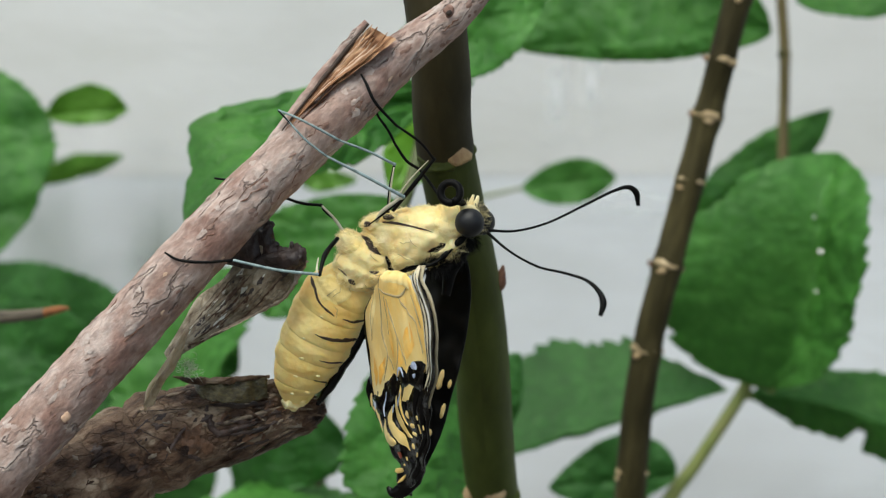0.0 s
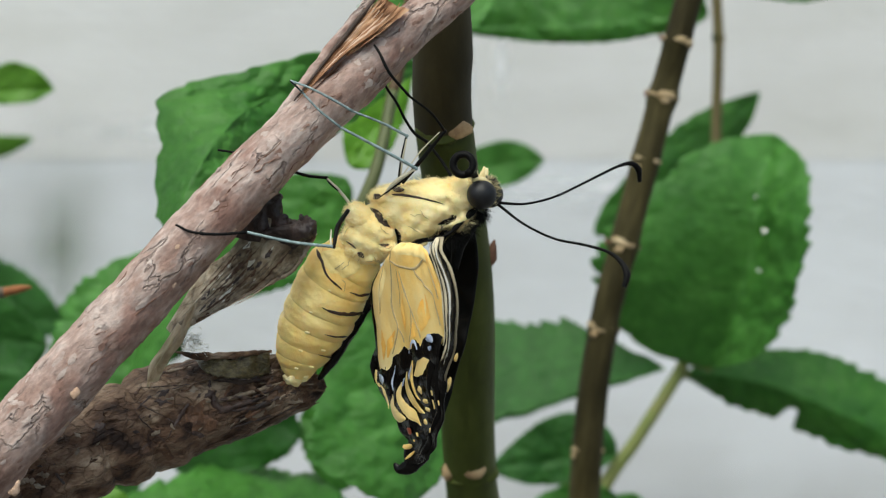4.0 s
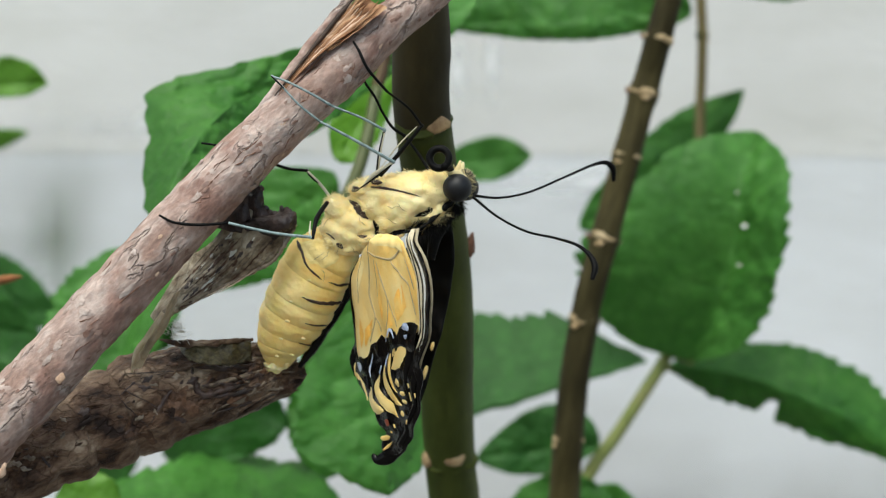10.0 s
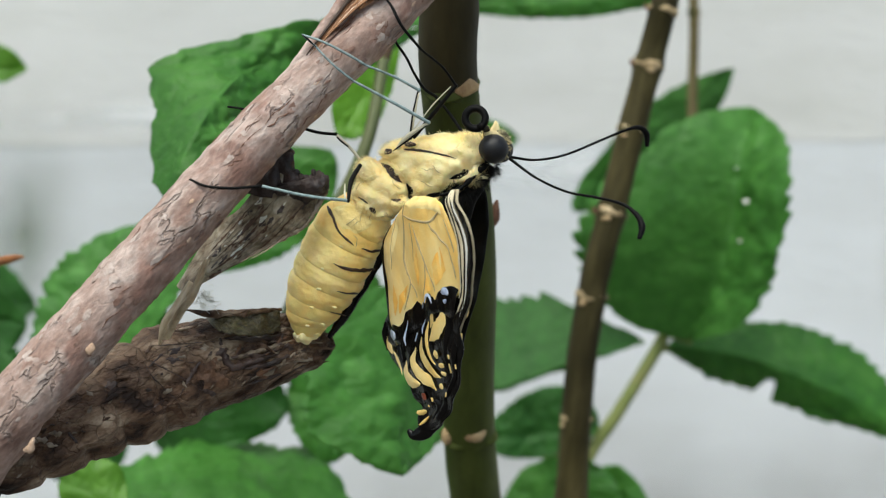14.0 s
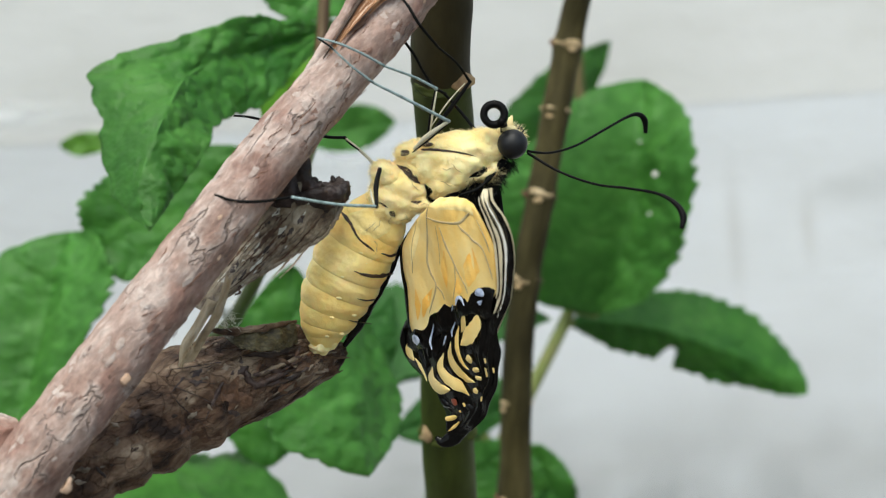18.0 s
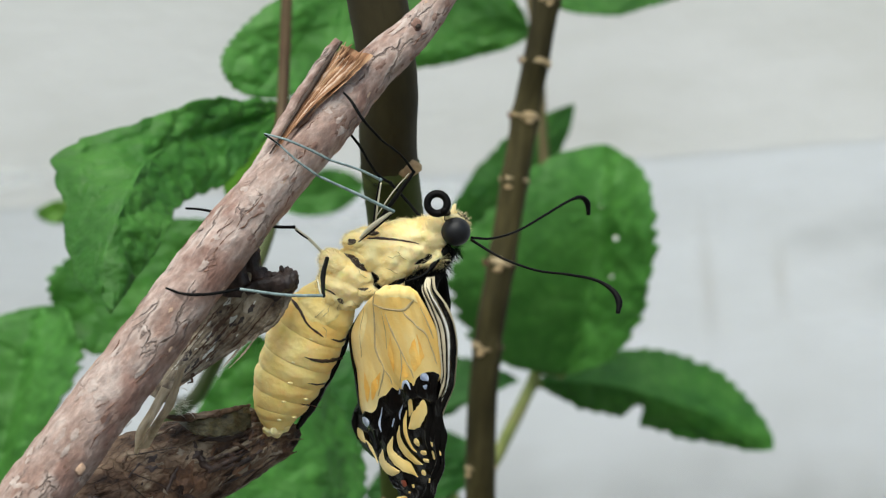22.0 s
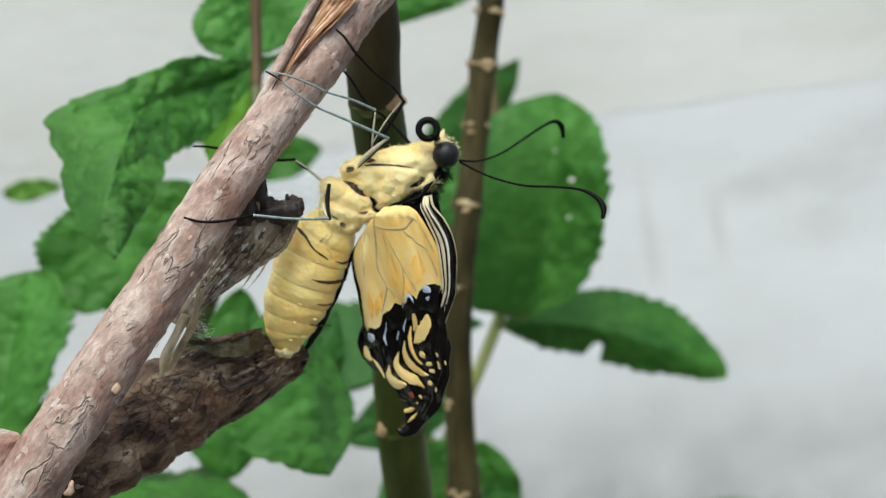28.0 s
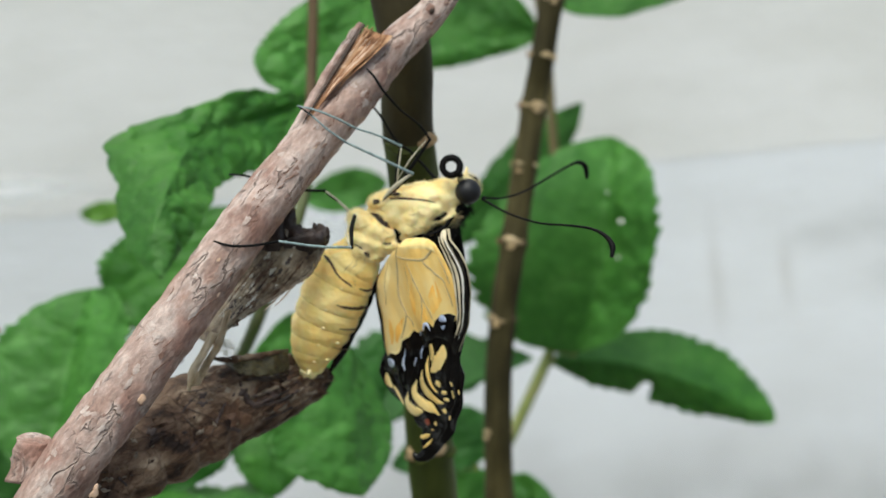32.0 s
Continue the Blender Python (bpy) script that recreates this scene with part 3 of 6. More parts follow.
# ---- leaves ----
def leaf(name, base, tip, left, right, at_l=0.5, at_r=0.5, bend=(0, 0, 0), teeth=16, material=LEAF, label="", stalk=None, quilt=0.5, shape=(0.55, 0.75), bite=None, tooth=0.09, nu=96, nv=36, lobes=0.07, wave=0.35, spine=None, edges=None):
    """A toothed blade between base and tip, whose halves reach to the edges left and right, with its midrib and stalk."""
    rnd = random.Random(name + str(base))
    b, t, le, ri = Vector(base), Vector(tip), Vector(left), Vector(right)
    bend = Vector(bend)

    spine_line = spline(spine, 200) if spine else None
    edge_lines = [spline(e, 200) for e in edges] if edges else None

    def mid(u):
        if spine_line:
            return spine_line[min(200, max(0, round(u * 200)))]
        return b.lerp(t, u) + bend * 4 * u * (1 - u)

    half_l, half_r = le - mid(at_l), ri - mid(at_r)
    axis = t - b
    up = axis.cross(half_r).normalized()
    if up.y > 0:
        up = -up
    size = axis.length

    def outline(u, at):
        # full near the widest place, drawn in at both ends
        p, q = shape
        e = (u / at) if u < at else (1 - u) / (1 - at)
        e = max(0.0, min(1.0, e))
        return (math.sin(e * math.pi / 2)) ** (p if u < at else q)

    seed = rnd.random() * 40

    def place(u, v):
        """Where the blade lies at u along it and v across it (-1 to 1)."""
        half, at = (half_r, at_r) if v > 0 else (half_l, at_l)
        w = outline(u, at)
        # rounded teeth that lean towards the tip, and broad lobes
        ph = u * teeth + 0.5 * noise.noise(Vector((u * 7, 7.0 * (v > 0), seed)))
        saw = ph % 1.0
        saw = (saw / 0.8) ** 0.7 if saw < 0.8 else (1 - saw) / 0.2
        w *= 1 + tooth * (saw - 0.6) * min(1.0, 14 * u, 14 * (1 - u)) * (0.7 + 0.6 * noise.noise(Vector((u * 11, 2.0 * (v > 0), seed)))) + lobes * noise.noise(Vector((u * 6, 3.0 * (v > 0), seed)))
        if bite and v * bite[1] > 0:
            w *= 1 - bite[3] * math.exp(-((u - bite[0]) / bite[2]) ** 4)
        if edge_lines:
            p, rim = mid(u), edge_lines[0 if v < 0 else 1][min(200, round(u * 200))]
            p = p + (rim - p) * abs(v) * (w / max(0.05, outline(u, at)))
        else:
            p = mid(min(1, u + 0.05 * abs(v) * w)) + half * abs(v) * w
        # gently blistered between the side veins, and softly waved
        cell = (u * 6.0 - abs(v) * 1.5 + 0.2 * noise.noise(p * 0.15 + Vector((seed, 0, 0)))) % 1.0
        lift = quilt * 0.22 * (math.sin(math.pi * cell) ** 0.8) * min(1, 3 * abs(v)) * min(1.0, w * 2) * (1 - 0.5 * abs(v))
        lift += 0.06 * size * noise.noise(p * (2.6 / size) + Vector((seed, 0, 0)))
        lift += quilt * (0.4 * noise.noise(p * 0.2) + 0.95 * abs(noise.noise(p * 0.24 + Vector((seed, 0, 0)))) + 0.36 * abs(noise.noise(p * 0.6))) - 0.35 * quilt * math.exp(-(v * 5) ** 2)
        lift += wave * abs(v) ** 2 * math.sin(u * 17 + seed)
        return p + up * lift

    me = bmesh.new()
    verts = [[me.verts.new(place(i / nu, j / nv * 2 - 1) * MM) for j in range(nv + 1)] for i in range(nu + 1)]
    for i in range(nu):
        for j in range(nv):
            q = (verts[i][j], verts[i + 1][j], verts[i + 1][j + 1], verts[i][j + 1])
            me.faces.new(q).smooth = True
    bmesh.ops.remove_doubles(me, verts=me.verts, dist=1e-5)
    bmesh.ops.recalc_face_normals(me, faces=me.faces)
    ob = thing(name, base, label, "leaf", group="leaves of the shrub")
    blade = part("blade", me, material, ob)
    sol = blade.modifiers.new("thickness", "SOLIDIFY")
    sol.thickness, sol.offset = 0.35 * MM, 0
    r = max(0.25, size * 0.011)
    part("midrib", tube([place(u, 0.0) + up * 0.02 for u in (0, 0.1, 0.2, 0.3, 0.4, 0.5, 0.6, 0.7, 0.8, 0.93)], [r * 0.8, r * 0.6, r * 0.4, r * 0.2], n=26, seg=6), RIB, ob)
    for k in range(1, 6):
        for way in (-1, 1):
            pts = [place(min(0.97, k / 6.0 + 0.25 * s - 0.02), way * max(0.02, s)) + up * 0.06 for s in (0.0, 0.15, 0.3, 0.45, 0.6, 0.75, 0.88)]
            part("side_vein", tube(pts, [r * 0.34, r * 0.26, r * 0.12], n=18, seg=5), RIB, ob)
    if stalk:
        pts = [Vector(base)] + [Vector(p) for p in stalk]
        part("leaf_stalk", tube(pts, [r * 1.3, r * 1.6], n=12, seg=8), PETIOLE, ob)
    return ob


big_leaf = leaf("leaf", (41.9, 128, -17.4), (51.3, 122, 21.6), (23.2, 118, 2.2), (53.7, 106, 1.8), at_l=0.42, at_r=0.5, bend=(0, -6, 0), material=LEAFB, label="large toothed green leaf with a small bitten hole", shape=(0.3, 0.78), stalk=[(37.5, 130, -15.8)], quilt=1.1, tooth=0.13, teeth=14)
leaf("leaf", (23.5, 143, 5.7), (54.3, 150, 31.4), (34.4, 146, 21.7), (41.9, 148, 13.6), label="narrow green leaf folded beside the thin stem", teeth=11, shape=(0.5, 0.8))
leaf("leaf", (38.1, 131, -19.1), (82.2, 138, -34.6), (66.3, 140, -15.6), (53.1, 137, -26.6), at_l=0.5, at_r=0.45, bend=(0, 0, 4.0), label="broad green leaf with a notch bitten from its edge", shape=(0.6, 0.72), bite=(0.46, 1, 0.03, 0.6), stalk=[(37.5, 131, -17.6)], quilt=0.8, teeth=15, tooth=0.15, lobes=0.12)
leaf("leaf", (41.4, 128, 42.4), (-0.4, 131, 40.4), (20.8, 130, 57.3), (26.7, 130, 38.2), at_r=0.4, label="toothed green leaf high beside the far stem", shape=(0.45, 0.7), quilt=0.9, teeth=14)
leaf("leaf", (45.6, 128, 47), (81.6, 131, 52.6), (55.8, 131, 58.9), (56.6, 128, 44.2), at_r=0.3, label="broad toothed green leaf high on the far stem", shape=(0.6, 0.9), quilt=0.8)
leaf("leaf", (34.1, 130, -17.3), (-1.2, 122, -28), (5.7, 132, -9.6), (15.2, 124, -22.1), at_l=0.62, at_r=0.5, label="shaded green leaf behind the far stem", material=LEAFSHADE, shape=(0.7, 0.55), quilt=0.9, teeth=13, tooth=0.13)
leaf("leaf", (-5.4, 72, 27.1), (-33.3, 36, 1.0), (-36.9, 50, 20.7), (-26.1, 48, 12.8), label="drooping rugose green leaf behind the twig", quilt=1.5, teeth=11, tooth=0.1, lobes=0.03, nu=170, nv=56, wave=0.5,
    spine=[(-5.4, 72, 27.1), (-15.6, 63, 23.4), (-24.2, 53, 20.8), (-30.2, 44.5, 15.2), (-33.2, 38, 7.6), (-33.3, 36, 1.0)],
    edges=([(-5.4, 72, 27.1), (-12.5, 65, 26.8), (-19.3, 59, 26.8), (-27.0, 54, 24.4), (-37.2, 51, 21.0), (-37.9, 47, 13.8), (-37.0, 41, 5.6), (-33.3, 36, 1.0)],
           [(-5.4, 72, 27.1), (-11.5, 65, 21.8), (-17.9, 58, 15.9), (-22.0, 53.5, 14.4), (-25.5, 48, 11.9), (-29.2, 42, 6.4), (-33.3, 36, 1.0)]))
leaf("leaf", (-7.6, 76, 27.8), (-15.6, 74, 13.3), (-15.5, 75, 21.3), (-9.8, 75, 16.6), label="fresh yellow green leaf behind the twig", material=YOUNG, quilt=0.5, teeth=10)
leaf("leaf", (-17.7, 95, 12.9), (-36.8, 93, -4.8), (-39.4, 95, 9.5), (-20.7, 95, 0.5), label="green leaf half hidden by a drooping one", quilt=0.8)
leaf("leaf", (-53.3, 92, -26.9), (-43.9, 97, 2.6), (-61, 96, -9.4), (-38.8, 86, -7.7), material=LEAFB, label="upright toothed green leaf low in the shrub", quilt=1.1, tooth=0.13)
leaf("leaf", (-35.3, 178, 20.6), (-46.6, 178, 20.7), (-41.1, 178, 22.8), (-42, 178, 18.4), material=MID, label="little green leaf near the wall", teeth=6, quilt=0.4)
leaf("leaf", (-1.7, 168, 18.5), (16, 168, 20.5), (7.1, 168, 24), (7.1, 168, 15.2), material=LEAFB, label="small pointed green leaf behind the stem", quilt=0.5, teeth=10, stalk=[(-9.9, 168, 16.7)])
leaf("leaf", (-6.7, 66, 43.4), (-9.1, 64, 48.6), (-9.8, 65, 45.1), (-5.7, 66, 47.3), label="tiny fresh leaf at the top of a stem", material=YOUNG, quilt=0.2, teeth=6)
leaf("leaf", (-6.3, 66, 43.3), (-2.1, 64, 47.8), (-5.8, 65, 47.1), (-3.3, 66, 44.7), label="tiny fresh leaf at the top of a stem", material=YOUNG, quilt=0.2, teeth=6)
leaf("leaf", (5.7, 82, 47.3), (-11.4, 78, 29), (-12.6, 79, 38.4), (2, 80, 33.3), material=LEAFB, label="green leaf behind a slender stem", quilt=0.8)
leaf("leaf", (-10.2, 66, -7.3), (-7.7, 60, -31.5), (-21.1, 58, -22.5), (-1.7, 74, -21.1), at_l=0.62, at_r=0.5, material=LEAFB, label="toothed green leaf under the empty pupa", shape=(0.55, 0.9), quilt=1.1, tooth=0.13, teeth=14)
leaf("leaf", (1.2, 90, -10), (-3.7, 88, -23.1), (-6.8, 90, -14.9), (0.7, 90, -19.6), label="dark green leaf behind the stem", material=LEAFSHADE)
leaf("leaf", (-51.9, 66, -36.8), (-11.2, 78, -43), (-32.5, 98, -28.8), (-33.7, 44, -43), material=LEAFB, label="large green leaf below the pupa", quilt=1.3, tooth=0.12, stalk=[(-57.1, 75, -39.1)])
leaf("leaf", (-44.1, 60, -38.1), (-49.5, 62, -28.9), (-51.4, 62, -34.9), (-43.7, 62, -31.5), material=MID, label="small bright green leaf below the twig", teeth=8)
leaf("leaf", (-89.7, 150, 31.1), (-73.2, 147, 31.8), (-81.3, 147, 36.5), (-81, 148, 29.1), material=MID, label="oval green leaf near the wall", quilt=0.5, teeth=10)
leaf("leaf", (-116.2, 210, 21.4), (-93.1, 215, 28.3), (-106, 212, 27.8), (-104, 214, 22.9), material=MID, label="narrow green leaf near the wall", quilt=0.4, teeth=8)
leaf("leaf", (-104.9, 150, 40.2), (-96.6, 140, 4.2), (-112.4, 150, 23.3), (-86.8, 146, 28.1), label="green leaf at the side of the shrub", quilt=0.8)
leaf("leaf", (-95.2, 120, -9.4), (-67.4, 118, -12.9), (-80.9, 118, -3.1), (-80.8, 118, -20.5), label="dark green leaf deep in the shrub", material=LEAFSHADE)
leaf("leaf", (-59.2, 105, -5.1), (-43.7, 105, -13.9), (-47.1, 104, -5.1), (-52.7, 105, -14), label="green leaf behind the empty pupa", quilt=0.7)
leaf("leaf", (-87.5, 110, -20), (-63.5, 108, -34.1), (-70, 108, -17), (-78, 110, -34.5), label="dark leaf low in the shrub", material=LEAFSHADE)
leaf("leaf", (-41.5, 95, -32.2), (-29, 92, -18.2), (-39.6, 94, -21.8), (-25.6, 92, -27.4), label="green leaf low behind the pupa", material=LEAFSHADE)
leaf("leaf", (25.3, 125, -31.5), (4.7, 122, -33.3), (18.1, 124, -24.3), (15.6, 123, -36.1), label="dark green leaf low behind the far stem", material=LEAFSHADE, quilt=0.7)
leaf("leaf", (22.2, 120, -54.9), (27.9, 118, -37), (17.5, 120, -44.4), (33, 118, -48.4), label="rounded green leaf low behind the far stem", quilt=0.7)
leaf("leaf", (8.9, 120, -46.9), (23.7, 118, -36.4), (12.7, 120, -37.6), (26.5, 118, -45.7), label="green leaf at the foot of the far stem", quilt=0.7)
leaf("leaf", (-6, 110, -50.3), (-0.4, 110, -45.7), (-6.5, 110, -45.9), (3.7, 110, -49.6), label="little green leaf below the wing", teeth=8, quilt=0.4, material=LEAFSHADE)
leaf("leaf", (-126.9, 190, 0.1), (-79.4, 185, -11.4), (-99.5, 188, 3.7), (-101.7, 188, -13.9), label="dark green leaf in the shade of the shrub", material=LEAFSHADE, quilt=0.6)
leaf("leaf", (-111.6, 170, -44.5), (-83.9, 168, -15.3), (-109.5, 170, -22.2), (-79.2, 168, -37.2), label="dark green leaf in the shade of the shrub", material=LEAFSHADE, quilt=0.6)
leaf("leaf", (-60.1, 140, -42.9), (-68.9, 138, -19.8), (-76.6, 140, -32.1), (-54.6, 138, -29.6), label="dark green leaf in the shade of the shrub", material=LEAFSHADE, quilt=0.6)
leaf("leaf", (-36.5, 120, -42), (-42, 118, -17.3), (-48.9, 120, -28.4), (-31.6, 118, -30), label="dark green leaf in the shade of the shrub", material=LEAFSHADE, quilt=0.6)
leaf("leaf", (-12.4, 95, -4.7), (-17.9, 92, -33.1), (-24.2, 94, -20), (-8.9, 94, -19.8), label="green leaf behind the hanging wing", quilt=0.8)
leaf("leaf", (60, 228, -77.2), (73.9, 228, -68.7), (64.6, 228, -69.3), (72.6, 228, -76.6), label="blurred green weed leaf near the wall", teeth=6, quilt=0.4)
leaf("leaf", (83.6, 228, -80.3), (93.7, 230, -71.6), (86.2, 228, -72.8), (94.5, 228, -78.9), label="blurred green weed leaf near the wall", teeth=6, quilt=0.4)
leaf("leaf", (101.3, 228, -78.3), (121.4, 230, -76.1), (108.5, 228, -73.6), (112, 228, -80.8), label="blurred green weed leaf near the wall", teeth=6, quilt=0.4)


for p, r in (((46.4, 104, 5.2), (0.5, 0.25, 0.4)), ((46.2, 110, 10.7), (0.22, 0.2, 0.2)), ((46.3, 108, -0.9), (0.35, 0.25, 0.25))):
    part("bitten_spot", ball(p, r, seg=10, rough=0.4, freq=1.5), WHITE, big_leaf, "small whitish bitten spot")


# ---- stems ----
def stem(name, pts, radii, material, label, nodes=(), upper=None):
    """An upright stem with ring-like nodes at places along it (0 to 1) and pale scars."""
    whole = spline(pts, 400)
    nodes = [min(range(400), key=lambda i: abs(whole[i].z - z)) / 400 for z in nodes]

    def knuckle(u, q):
        return sum(0.35 * math.exp(-((u - s) * 110) ** 2) for s in nodes) * (0.6 + 0.4 * math.cos(q * 2 + s_turn(u)))

    def s_turn(u):
        return 40 * u

    ob = thing(name, pts[-1], label, "stem", group="stems of the shrub")
    if upper:
        cut = int(nodes[0] * 400)
        for name_, i0, i1, mat_ in (("upper_stalk", 0, cut, upper), ("lower_stalk", cut, 400, material)):
            steps = [i0 + (i1 - i0) * k // 12 for k in range(13)]
            part(name_, tube([whole[i] for i in steps], [ramp_at(radii, i / 400) for i in steps], n=60, seg=20, rough=0.04, freq=0.15), mat_, ob)
    else:
        part("stalk", tube(pts, radii, n=110, seg=16, rough=0.05, freq=0.15, bump_fn=knuckle), material, ob)
    line = spline(pts, 400)
    for s in nodes:
        i = min(399, int(s * 400))
        p, r = line[i], ramp_at(radii, s)
        t = (line[i + 1] - line[i]).normalized()
        part("node_ring", tube([p - t * 0.8, p - t * 0.35, p, p + t * 0.5], [r * 0.95, r + 0.14, r + 0.24, r * 0.93], n=10, seg=24, rough=0.22, freq=0.7), NODE if material is BROWNSTEM else GREENSTEM, ob)
        a = 2.4 * s * 40
        side = Vector((math.cos(a), -abs(math.sin(a)), 0)).normalized()
        part("leaf_scar", ball(p + side * r * 0.97 + t * 0.8, (r * 0.34, r * 0.16, 0.45), turn=Matrix.Rotation(math.atan2(side.y, side.x) + math.pi / 2, 3, "Z"), seg=12, rough=0.4, freq=1.5), SCAR, ob, "pale dry leaf scar")
        for way in (-1,):
            if material is BROWNSTEM and int(s * 400) % 2:
                q = p + Vector((way * (r + 0.1), -0.2, 0))
                part("bract", tube([q, q + Vector((way * 0.35, 0, 0.5)), q + Vector((way * 0.4, 0, 1.1))], [0.3, 0.26, 0.06], n=8, seg=8, rough=0.3, freq=1.5), REDBUD if way < 0 else SCAR, ob, "small dry bract")
    return ob


main_stem = stem("main_stem", [(-5.1, 7, 37.8), (-4.3, 8, 34.5), (-3.2, 10.2, 23), (-3, 15.8, 13.4), (-0.6, 28, -3), (0.2, 45.5, -25.5), (4, 66, -60), (8, 90, -150), (10, 110, -322)],
    [3.0, 3.05, 3.05, 3.05, 3.1, 3.15, 3.2, 3.6, 4.0], GREENSTEM, "thick dark green shrub stem with pale leaf scars", nodes=(13.6, -25.0), upper=UMBER)
part("bud", tube([(1.0, 27, -1.0), (2.0, 25.6, 0.4), (2.5, 25, 2.2)], [0.7, 0.85, 0.12], n=8, seg=8), REDBUD, main_stem, "small reddish brown bud")
part("leaf_scar", ball((0.6, 41.7, -24.5), (1.5, 0.6, 1.2), seg=12, rough=0.35, freq=1.2), SCAR, main_stem, "pale dry leaf scar")
part("leaf_scar", ball((-2.6, 43.4, -25.0), (0.7, 0.9, 1.1), seg=12, rough=0.35, freq=1.2), SCAR, main_stem, "pale dry leaf scar")
part("leaf_scar", ball((-1.7, 12.9, 13.2), (1.4, 0.45, 1.05), seg=14, rough=0.4, freq=1.0), SCAR, main_stem, "pale heart-shaped leaf scar")

far_stem = stem("far_stem", [(33.5, 78, 46), (30.0, 79.7, 32), (27.9, 81.5, 23.4), (22.3, 81.5, 2.4), (19.6, 83, -9.1), (17.6, 86, -26.7), (16, 92, -70), (16, 100, -160), (14, 110, -322)],
    [1.9, 1.95, 2.0, 2.05, 2.1, 2.2, 2.6, 3.1, 3.6], BROWNSTEM, "ringed olive brown stem with pale nodes", nodes=(40.0, 31.3, 23.6, 14.3, 2.6, -9.0, -26.5, -41.0))

thin = stem("slender_stem", [(43.5, 134, 51.1), (44.3, 135, 39.4), (44.3, 137, 27.8), (44.1, 138, 15.9), (42.2, 136, 0.9), (39, 130.5, -13.9)], [0.9, 0.9, 0.9, 0.9, 0.9, 0.9], TANSTEM, "slender tan stem near the wall", nodes=(39.4,))
stem("forked_stem", [(38.8, 130, -13.6), (36.4, 130, -18.5), (29.4, 128, -29), (22.5, 126, -39.3), (16, 124, -60), (14, 120, -322)], [0.9, 1.1, 1.1, 1.2, 1.5, 1.8], PETIOLE, "green side stem that carries two leaves", nodes=())
back = stem("slender_stem", [(-5.7, 66, 49.7), (-6.8, 66, 40.6), (-8.7, 64, 26.9), (-9.7, 62, 22.3)], [0.75, 0.75, 0.8, 0.82], REDSTEM, "slender reddish brown stem behind the twig", nodes=())
stem("slender_stem", [(-9.7, 62, 22.3), (-12.2, 58, 10.5), (-18.7, 58, -2.5), (-22.3, 66, -9.9), (-32.4, 112, -30.2), (-30, 118, -100), (-30, 100, -322)], [0.82, 0.85, 0.9, 0.95, 1.2, 1.5, 1.8], OLIVE, "slender olive stem behind the twig", nodes=())
dry = thing("dry_twig", (-77.8, 60, -5.5), "dry twig with an orange broken end", "twig")
part("rod", tube([(-92.2, 66, -7.7), (-73.9, 60, -5.1), (-62.2, 55, -4.2), (-57.9, 53.5, -3.7)], [1.0, 0.9, 0.8, 0.65], n=20, seg=10, rough=0.2), DRY, dry)
part("broken_end", tube([(-58.1, 53.5, -3.7), (-55.8, 52.6, -3.3), (-54.4, 52, -3.1)], [0.6, 0.5, 0.2], n=10, seg=10, rough=0.3, freq=1.0), ORANGE, dry, "orange broken end")

# ---- the twig that carries the pupa ----
TWIG = [(-150, 30, -322), (-108, 14, -150), (-74, 4, -60), (-47.9, -3, -23.1), (-39, -3.5, -12.5), (-31.2, -3, -3.8), (-21.4, -1.5, 7.2), (-12.8, 0, 15.6), (-9.8, 1, 18.6), (-6.2, 2, 22.1), (-1.2, 2.5, 26), (2.6, 3, 30), (5.7, 3.5, 33.3)]
TWIG_R = [4.2, 3.8, 3.4, 3.1, 3.0, 2.85, 2.75, 2.5, 2.45, 2.2, 1.75, 1.2, 0.35]


def near_surface(line, radii, s, q, lift=0.0):
    """A place on a rod's surface: s along it (0 to 1), q round it (radians, 0 faces the camera's side), and the way out there."""
    n = len(line) - 1
    i = min(n - 1, max(1, int(s * n)))
    t = (line[i + 1] - line[i - 1]).normalized()
    ref = Vector((0, -1, 0))
    a = (ref - t * ref.dot(t)).normalized()
    b = t.cross(a)
    out = a * math.cos(q) + b * math.sin(q)
    return line[i] + out * (ramp_at(radii, s) + lift), out, t


twig = thing("twig", TWIG[0], "broken pinkish brown twig with flaking bark", "twig")
part("bark", tube(TWIG, TWIG_R, n=300, seg=44, rough=0.075, freq=0.55), BARK, twig)
part("side_stub", tube([(-48.2, -1, -19.3), (-48, -1.5, -16.8), (-47.7, -2, -15.3)], [2.6, 2.1, 1.75], n=14, seg=20, rough=0.2, freq=0.9), BARK, twig, "short knobbly side stub")
part("split_sliver", tube([(-19.8, -1.8, 12), (-17.4, -1.2, 14.7), (-14.2, -0.4, 19.1), (-11.4, 0.2, 22.7), (-9.3, 0.5, 25.2)], [0.15, 0.5, 0.55, 0.5, 0.4], n=60, seg=14, rough=0.35, freq=0.9), BARK, twig, "sliver of bark split from the twig")
rnd = random.Random(21)
EDGE_L = spline([(-16.9, -2.3, 14.6), (-13.5, -1.4, 19.1), (-11, -0.7, 22.4), (-9, -0.3, 24.9)], 40)
EDGE_R = spline([(-16.6, -2.6, 14.6), (-12.7, -2.3, 18.6), (-9.4, -2, 21.1), (-6.4, -1.5, 23.6)], 40)
part("wood_channel", sheet([p + Vector((0.1, 0.3, -0.1)) for p in EDGE_L[::5]], [p + Vector((0.2, 0.1, -0.3)) for p in EDGE_R[::5]], nu=60, nv=20, bulge=(0.2, 0.55, -0.2), wrinkle=0.5, freq=1.1), WOOD, twig, "reddish torn inner wood")
